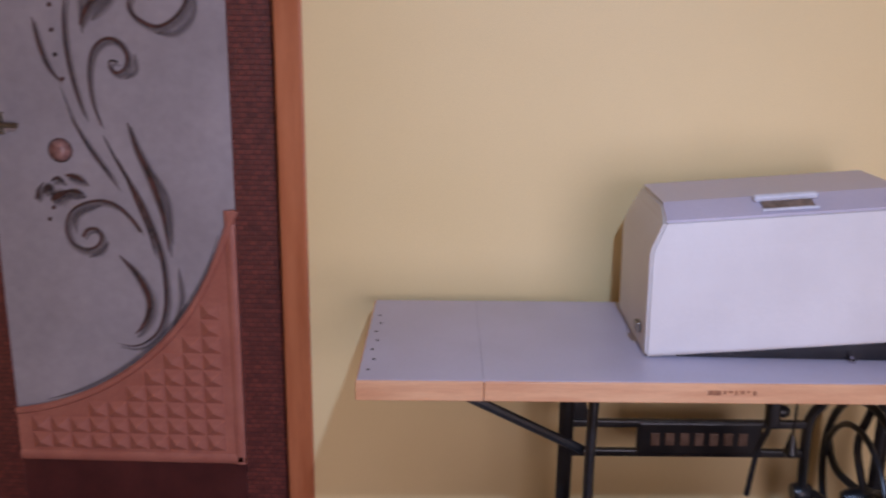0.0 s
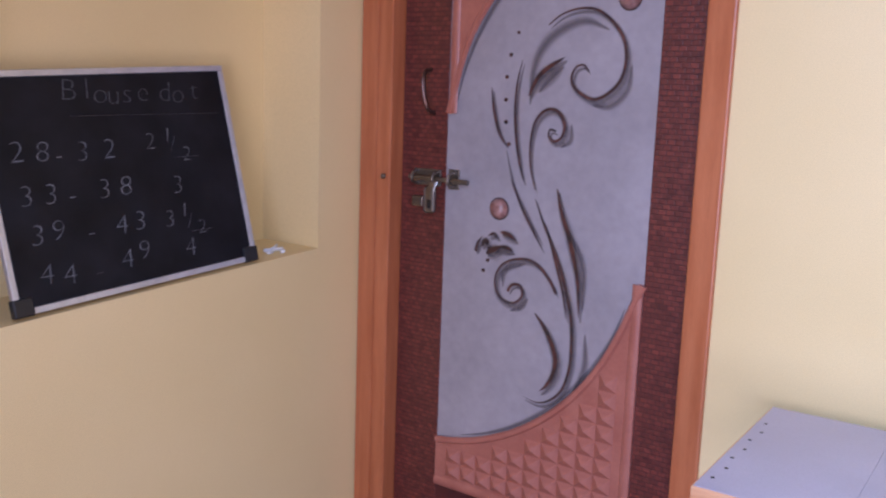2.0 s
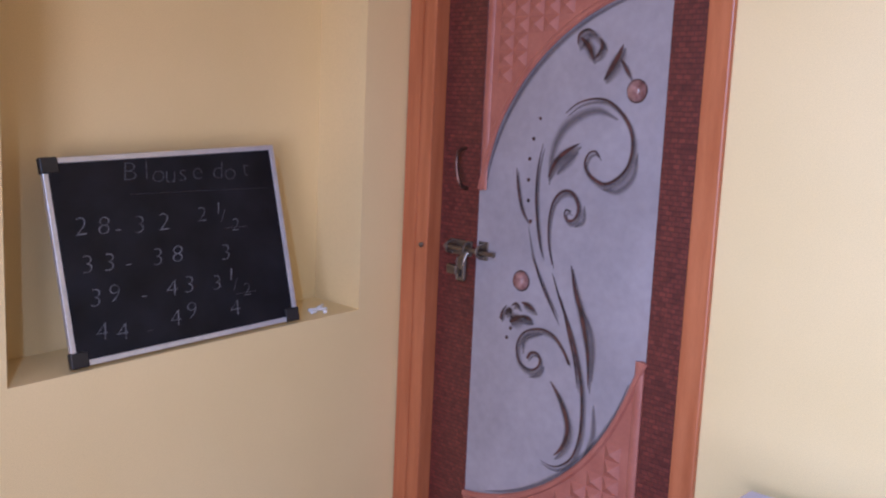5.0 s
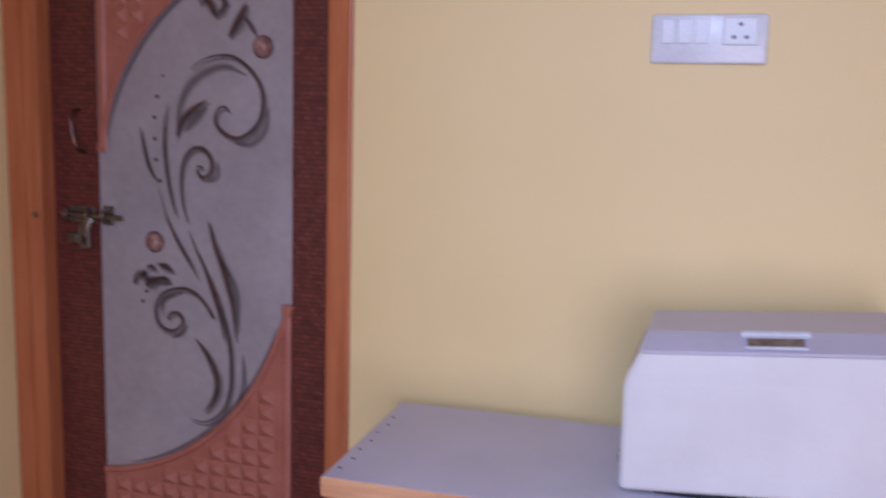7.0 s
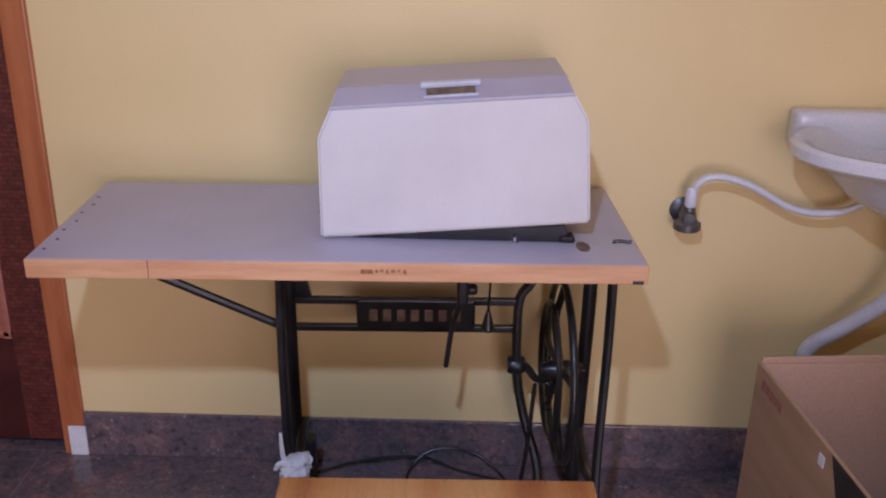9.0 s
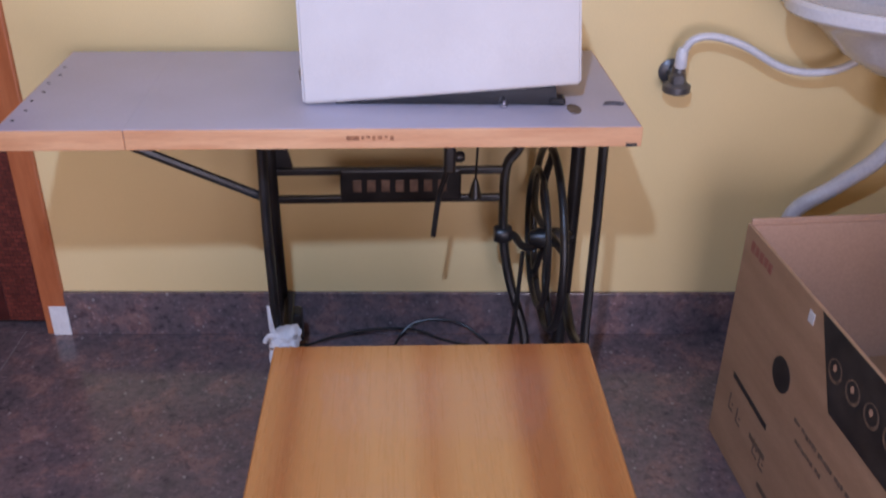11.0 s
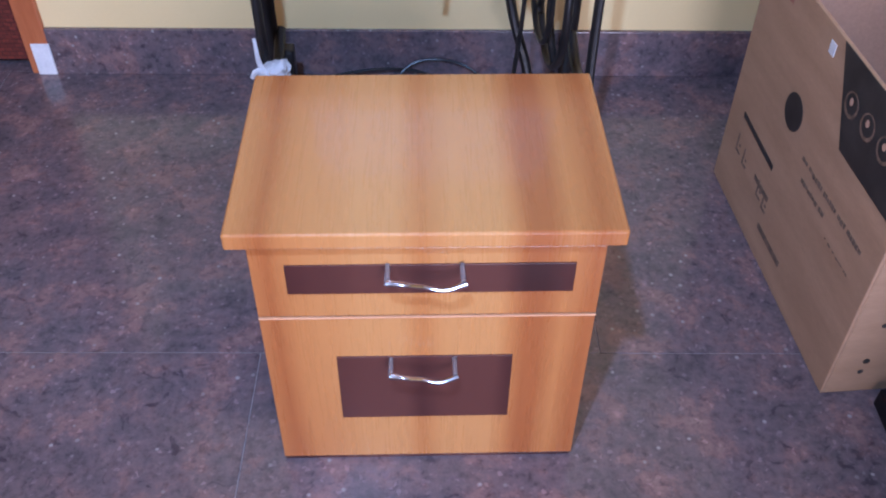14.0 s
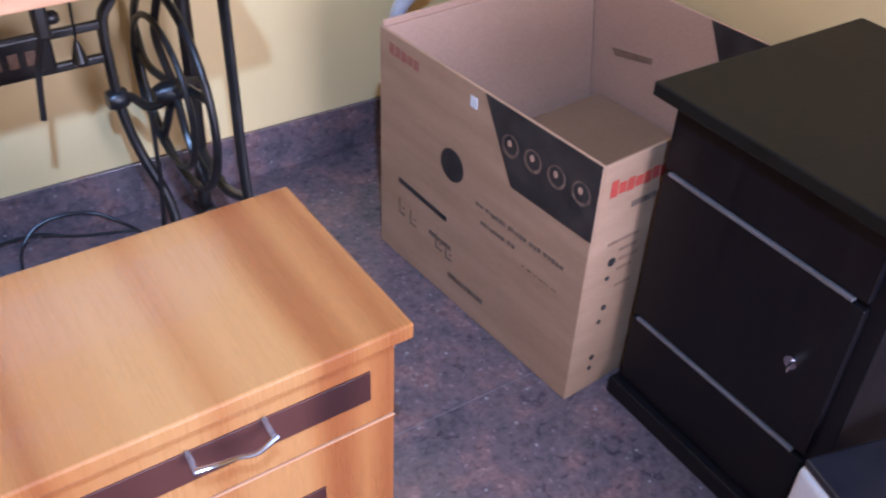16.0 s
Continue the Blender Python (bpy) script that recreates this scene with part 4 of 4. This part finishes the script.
# ---- wash basin, valve, hose ----
basin = thing("wash_basin", (2.87, 0, 0.8), "white ceramic wall-hung wash basin", "wash basin")
bm = bmesh.new()
rings = []
for r, z in ((0.03, 0.785), (0.08, 0.79), (0.15, 0.83), (0.205, 0.88), (0.245, 0.902), (0.268, 0.908), (0.277, 0.915), (0.278, 0.935), (0.27, 0.942), (0.25, 0.94), (0.235, 0.928), (0.2, 0.89), (0.12, 0.85), (0.03, 0.84)):
    rings.append([bm.verts.new((2.915 + r * math.cos(a), min(-0.001, -0.2 + 0.72 * r * math.sin(a)), z - 0.02)) for a in (math.tau * j / 40 for j in range(40))])
for u, v in zip(rings, rings[1:]):
    for j in range(40):
        bm.faces.new((u[j], u[(j + 1) % 40], v[(j + 1) % 40], v[j]))
bm.faces.new(rings[0])
bm.faces.new(list(reversed(rings[-1])))
part("bowl", bm, CERAMIC, basin, smooth=True)
part("back_ledge", box(2.69, 3.14, -0.06, -0.0005, 0.865, 0.952, 0.012, 3), CERAMIC, basin, smooth=True)
part("waste_coupling", lathe([(0.02, 0), (0.03, 0.02), (0.03, 0.07), (0.024, 0.12)], (2.955, -0.16, 0.67), "Z", 18), PVC, basin, smooth=True)
part("waste_pipe", tube([(2.955, -0.16, 0.70), (2.955, -0.155, 0.62), (2.93, -0.13, 0.545), (2.865, -0.1, 0.465), (2.79, -0.085, 0.392), (2.80, -0.06, 0.28), (2.83, -0.05, 0.1), (2.83, -0.05, 0.0)], 0.019, 14, 8), PVC, basin, "grey-white waste hose", smooth=True)

valve = thing("angle_valve", (2.481, 0, 0.69), "dull grey angle valve on the wall with white hose", "valve")
part("flange", lathe([(0.03, -0.0), (0.03, 0.004), (0.018, 0.012)], (2.481, -0.0005, 0.705), "Y", 22), GREY_METAL, valve, smooth=True)
part("valve_body", lathe([(0.013, 0), (0.014, 0.03), (0.017, 0.036), (0.017, 0.06), (0.012, 0.066)], (2.481, -0.004, 0.705), "Y", 18), GREY_METAL, valve, smooth=True)
part("valve_knob", lathe([(0.026, -0.03), (0.031, -0.026), (0.031, -0.012), (0.02, -0.004), (0.015, 0.02), (0.012, 0.04)], (2.483, -0.05, 0.702), "Z", 20), GREY_METAL, valve, "grey metal valve knob", smooth=True)
part("hose_nut", lathe([(0.012, 0.0), (0.014, 0.004), (0.013, 0.035), (0.008, 0.045)], (2.484, -0.055, 0.73), "Z", 14), WHITE_PLASTIC, valve, "white hose nut", smooth=True)
part("hose", tube([(2.484, -0.055, 0.76), (2.501, -0.06, 0.792), (2.541, -0.065, 0.803), (2.608, -0.07, 0.786), (2.703, -0.07, 0.737), (2.780, -0.07, 0.726), (2.846, -0.075, 0.745), (2.896, -0.09, 0.8), (2.916, -0.1, 0.86)], 0.0085, 12, 8), WHITE_PLASTIC, valve, "white flexible hose", smooth=True)

# ---- switch plate ----
UP = 0.018
sw = thing("switch_plate", (1.788, 0, 1.5 + UP), "white modular switch plate on the wall", "switch plate")
part("plate", box(1.676, 1.900, -0.011, -0.0005, 1.5 + UP, 1.597 + UP, 0.005, 3), WHITE_PLASTIC, sw, smooth=True)
for k in range(3):
    x = 1.695 + 0.032 * k
    part("rocker", box(x, x + 0.028, -0.0145, -0.009, 1.539 + UP, 1.588 + UP, 0.002), WHITE_PLASTIC, sw)
socket = part("socket", box(1.814, 1.882, -0.0135, -0.009, 1.536 + UP, 1.591 + UP, 0.003), WHITE_PLASTIC, sw)
for x, z in ((1.848, 1.577), (1.836, 1.552), (1.860, 1.552)):
    part("socket_hole", lathe([(0.004, 0), (0.004, 0.001)], (x, -0.0134, z + UP), "Y", 12), PLASTIC, socket)

# ---- writing board in the niche ----
board = placed("blackboard", Matrix.Translation((0.037, -0.655, 0.9125)) @ pose(0, 0, 0, 0, 0, 90) @ pose(0, 0, 0, 90 - 11.7, 0, 0) @ pose(0, 0, 0, 0, 0, 3.2), "small black writing board in aluminium frame, chalk numbers, leaning in niche", "blackboard")
BWD, BHD = 0.6, 0.459      # local x along the board, local y up, local z towards the room
part("slate", box(-BWD / 2 + 0.006, BWD / 2 - 0.006, 0.006, BHD - 0.006, 0, 0.006, 0), SLATE, board)
for x0, x1, y0, y1 in ((-BWD / 2, BWD / 2, 0, 0.013), (-BWD / 2, BWD / 2, BHD - 0.013, BHD), (-BWD / 2, -BWD / 2 + 0.013, 0.013, BHD - 0.013), (BWD / 2 - 0.013, BWD / 2, 0.013, BHD - 0.013)):
    part("frame_rail", box(x0, x1, y0, y1, -0.003, 0.01, 0.002), ALU, board, "aluminium frame rail")
for sx, y0 in ((-1, -0.002), (1, -0.002), (-1, BHD - 0.034)):
    x = sx * (BWD / 2 - 0.017)
    part("corner_cap", box(x - 0.021, x + 0.021, y0, y0 + 0.036, -0.005, 0.0125, 0.004), PLASTIC, board, "black plastic corner cap")


def chalk(body, u, v, size, faint=False, lean=0.12):
    """Handwriting, character by character, centred on (u, v) of the board."""
    wide = {" ": 0.36, "-": 0.44, "1": 0.4, "l": 0.3, "t": 0.38, "B": 0.66}
    steps = [0.8 * size * 1.22 * wide.get(c, 0.58) for c in body]
    x = (u - 0.5) * BWD - sum(steps) / 2
    for c, step in zip(body, steps):
        x += step / 2
        if c != " ":
            m = Matrix.Translation((x, (1 - v) * BHD - 0.36 * size + 0.05 * size * (random.random() - 0.5), 0.0066)) @ pose(0, 0, 0, 0, 0, -2 + 5 * (random.random() - 0.5))
            m = m @ Matrix(((1.1, lean, 0, 0), (0, 1, 0, 0), (0, 0, 1, 0), (0, 0, 0, 1)))
            writing(c, size, m, FAINT_CHALK if faint else CHALK, board, "chalk_character", align="TOP_BASELINE")
        x += step / 2


# the numbers lean and wander as written by hand
for c, u, v in zip('28-32', [0.108, 0.193, 0.248, 0.335, 0.438], [0.33, 0.34, 0.355, 0.356, 0.354]):
    chalk(c, u, v, 0.06)
for c, u, v in zip('2', [0.608], [0.342]):
    chalk(c, u, v, 0.052)
for c, u, v in zip('1/2', [0.686, 0.703, 0.757], [0.32, 0.363, 0.414]):
    chalk(c, u, v, 0.046)
for c, u, v in zip('33-38', [0.111, 0.193, 0.269, 0.39, 0.474], [0.515, 0.52, 0.531, 0.53, 0.53]):
    chalk(c, u, v, 0.06)
for c, u, v in zip('3', [0.691], [0.557]):
    chalk(c, u, v, 0.058)
for c, u, v in zip('39-43', [0.12, 0.193, 0.311, 0.429, 0.504], [0.679, 0.674, 0.701, 0.701, 0.694]):
    chalk(c, u, v, 0.06)
for c, u, v in zip('3', [0.629], [0.712]):
    chalk(c, u, v, 0.054)
for c, u, v in zip('1/2', [0.699, 0.714, 0.766], [0.682, 0.737, 0.773]):
    chalk(c, u, v, 0.046)
for c, u, v in zip('44-49', [0.125, 0.205, 0.312, 0.426, 0.499], [0.848, 0.869, 0.875, 0.854, 0.833]):
    chalk(c, u, v, 0.06)
for c, u, v in zip('4', [0.697], [0.859]):
    chalk(c, u, v, 0.06)
for c, u, v in zip('Blousedot', [0.326, 0.398, 0.445, 0.495, 0.549, 0.616, 0.709, 0.768, 0.845], [0.087, 0.088, 0.106, 0.113, 0.113, 0.111, 0.111, 0.127, 0.111]):
    chalk(c, u, v, 0.064, True)
for u0, v0, u1, v1, m in ((0.32, 0.203, 0.939, 0.237, FAINT_CHALK), (0.703, 0.431, 0.811, 0.437, CHALK), (0.716, 0.792, 0.811, 0.795, CHALK)):
    ends = [((u - 0.5) * BWD, (1 - v) * BHD, 0.0064) for u, v in ((u0, v0), (u1, v1))]
    part("chalk_line", tube(ends, (0.001, 0.0004), 6, 0), m, board)

for x, y, a, n in ((-0.015, -0.25, 20, 0.055), (-0.035, -0.225, 65, 0.04), (0.0, -0.275, 40, 0.02), (0.018, -0.25, 10, 0.01)):
    c = part("chalk_stick", lathe([(0.004, -n / 2), (0.0048, -n / 2 + 0.001), (0.0048, n / 2 - 0.001), (0.004, n / 2)], (0, 0, 0), "X", 12), PAPER, None, smooth=True)
    c.matrix_basis = pose(x, y, NZ0 + 0.0048 + NRISE * (y - NY0) / (NY1 - NY0), 0, 0, a + 60)
    tagged(c, "piece of white chalk on the niche ledge", "chalk", "chalks on the ledge")

# ---- things on the floor behind the drawer unit ----
cable = tagged(part("power_cable", tube([(1.62, -0.08, 0.008), (1.70, -0.05, 0.02), (1.80, -0.03, 0.028), (1.90, -0.025, 0.024), (1.98, -0.05, 0.008), (2.10, -0.09, 0.006)], 0.0034, 8, 8), PLASTIC, smooth=True),
               "black cable lying along the skirting", "cable")
tagged(part("power_cable", tube([(1.845, -0.12, 0.005), (1.86, -0.05, 0.012), (1.90, -0.022, 0.04), (1.96, -0.018, 0.05), (2.03, -0.022, 0.034), (2.09, -0.07, 0.008), (2.12, -0.14, 0.005)], 0.0034, 8, 8), PLASTIC, smooth=True),
       "black looped cable on the floor by the skirting", "cable")

def crumple():
    bm = bmesh.new()
    bmesh.ops.create_icosphere(bm, subdivisions=4, radius=1)
    for v in bm.verts:
        n = noise.noise(v.co * 1.7) * 0.35 + noise.noise(v.co * 4.5) * 0.22
        v.co = Vector((v.co.x * 0.034, v.co.y * 0.036, v.co.z * 0.027)) * (1 + n) + Vector((1.642, -0.424, 0.266 + 0.006 * v.co.x))
    tube([(1.628, -0.435, 0.268), (1.617, -0.437, 0.3), (1.612, -0.432, 0.352)], (0.008, 0.004), 8, 6, bm=bm, taper=lambda t: 1 - 0.6 * t)
    tube([(1.632, -0.437, 0.272), (1.612, -0.443, 0.287), (1.601, -0.445, 0.272)], (0.010, 0.005), 8, 6, bm=bm, taper=lambda t: 1 - 0.5 * t)
    tube([(1.632, -0.437, 0.265), (1.618, -0.445, 0.24), (1.62, -0.447, 0.2)], (0.014, 0.006), 8, 6, bm=bm, taper=lambda t: 1 - 0.5 * t)
    return bm


tagged(part("crumpled_cloth", crumple(), CLOTH, smooth=True), "crumpled white rag tied round the stand's leg", "cloth")

# ---- floor slabs ----
random.seed(4)
ys = [0.9, 0.0, -0.905, -1.81, -2.715, RY - 0.15]
for i, (ya, yb) in enumerate(zip(ys, ys[1:])):
    xs = [-0.25, 0.435, 1.646, 2.846, RX + 0.15] if i % 2 == 0 else [-0.25, 0.9, 2.25, RX + 0.15]
    if i == 2:
        xs = [-0.25, 0.446, 1.646, 2.846, RX + 0.15]
    for xa, xb in zip(xs, xs[1:]):
        part("slab", box(xa + 0.0008, xb - 0.0008, yb + 0.0008, ya - 0.0008, -0.02, 0.0, 0.0006, 1), GRANITE, floor)
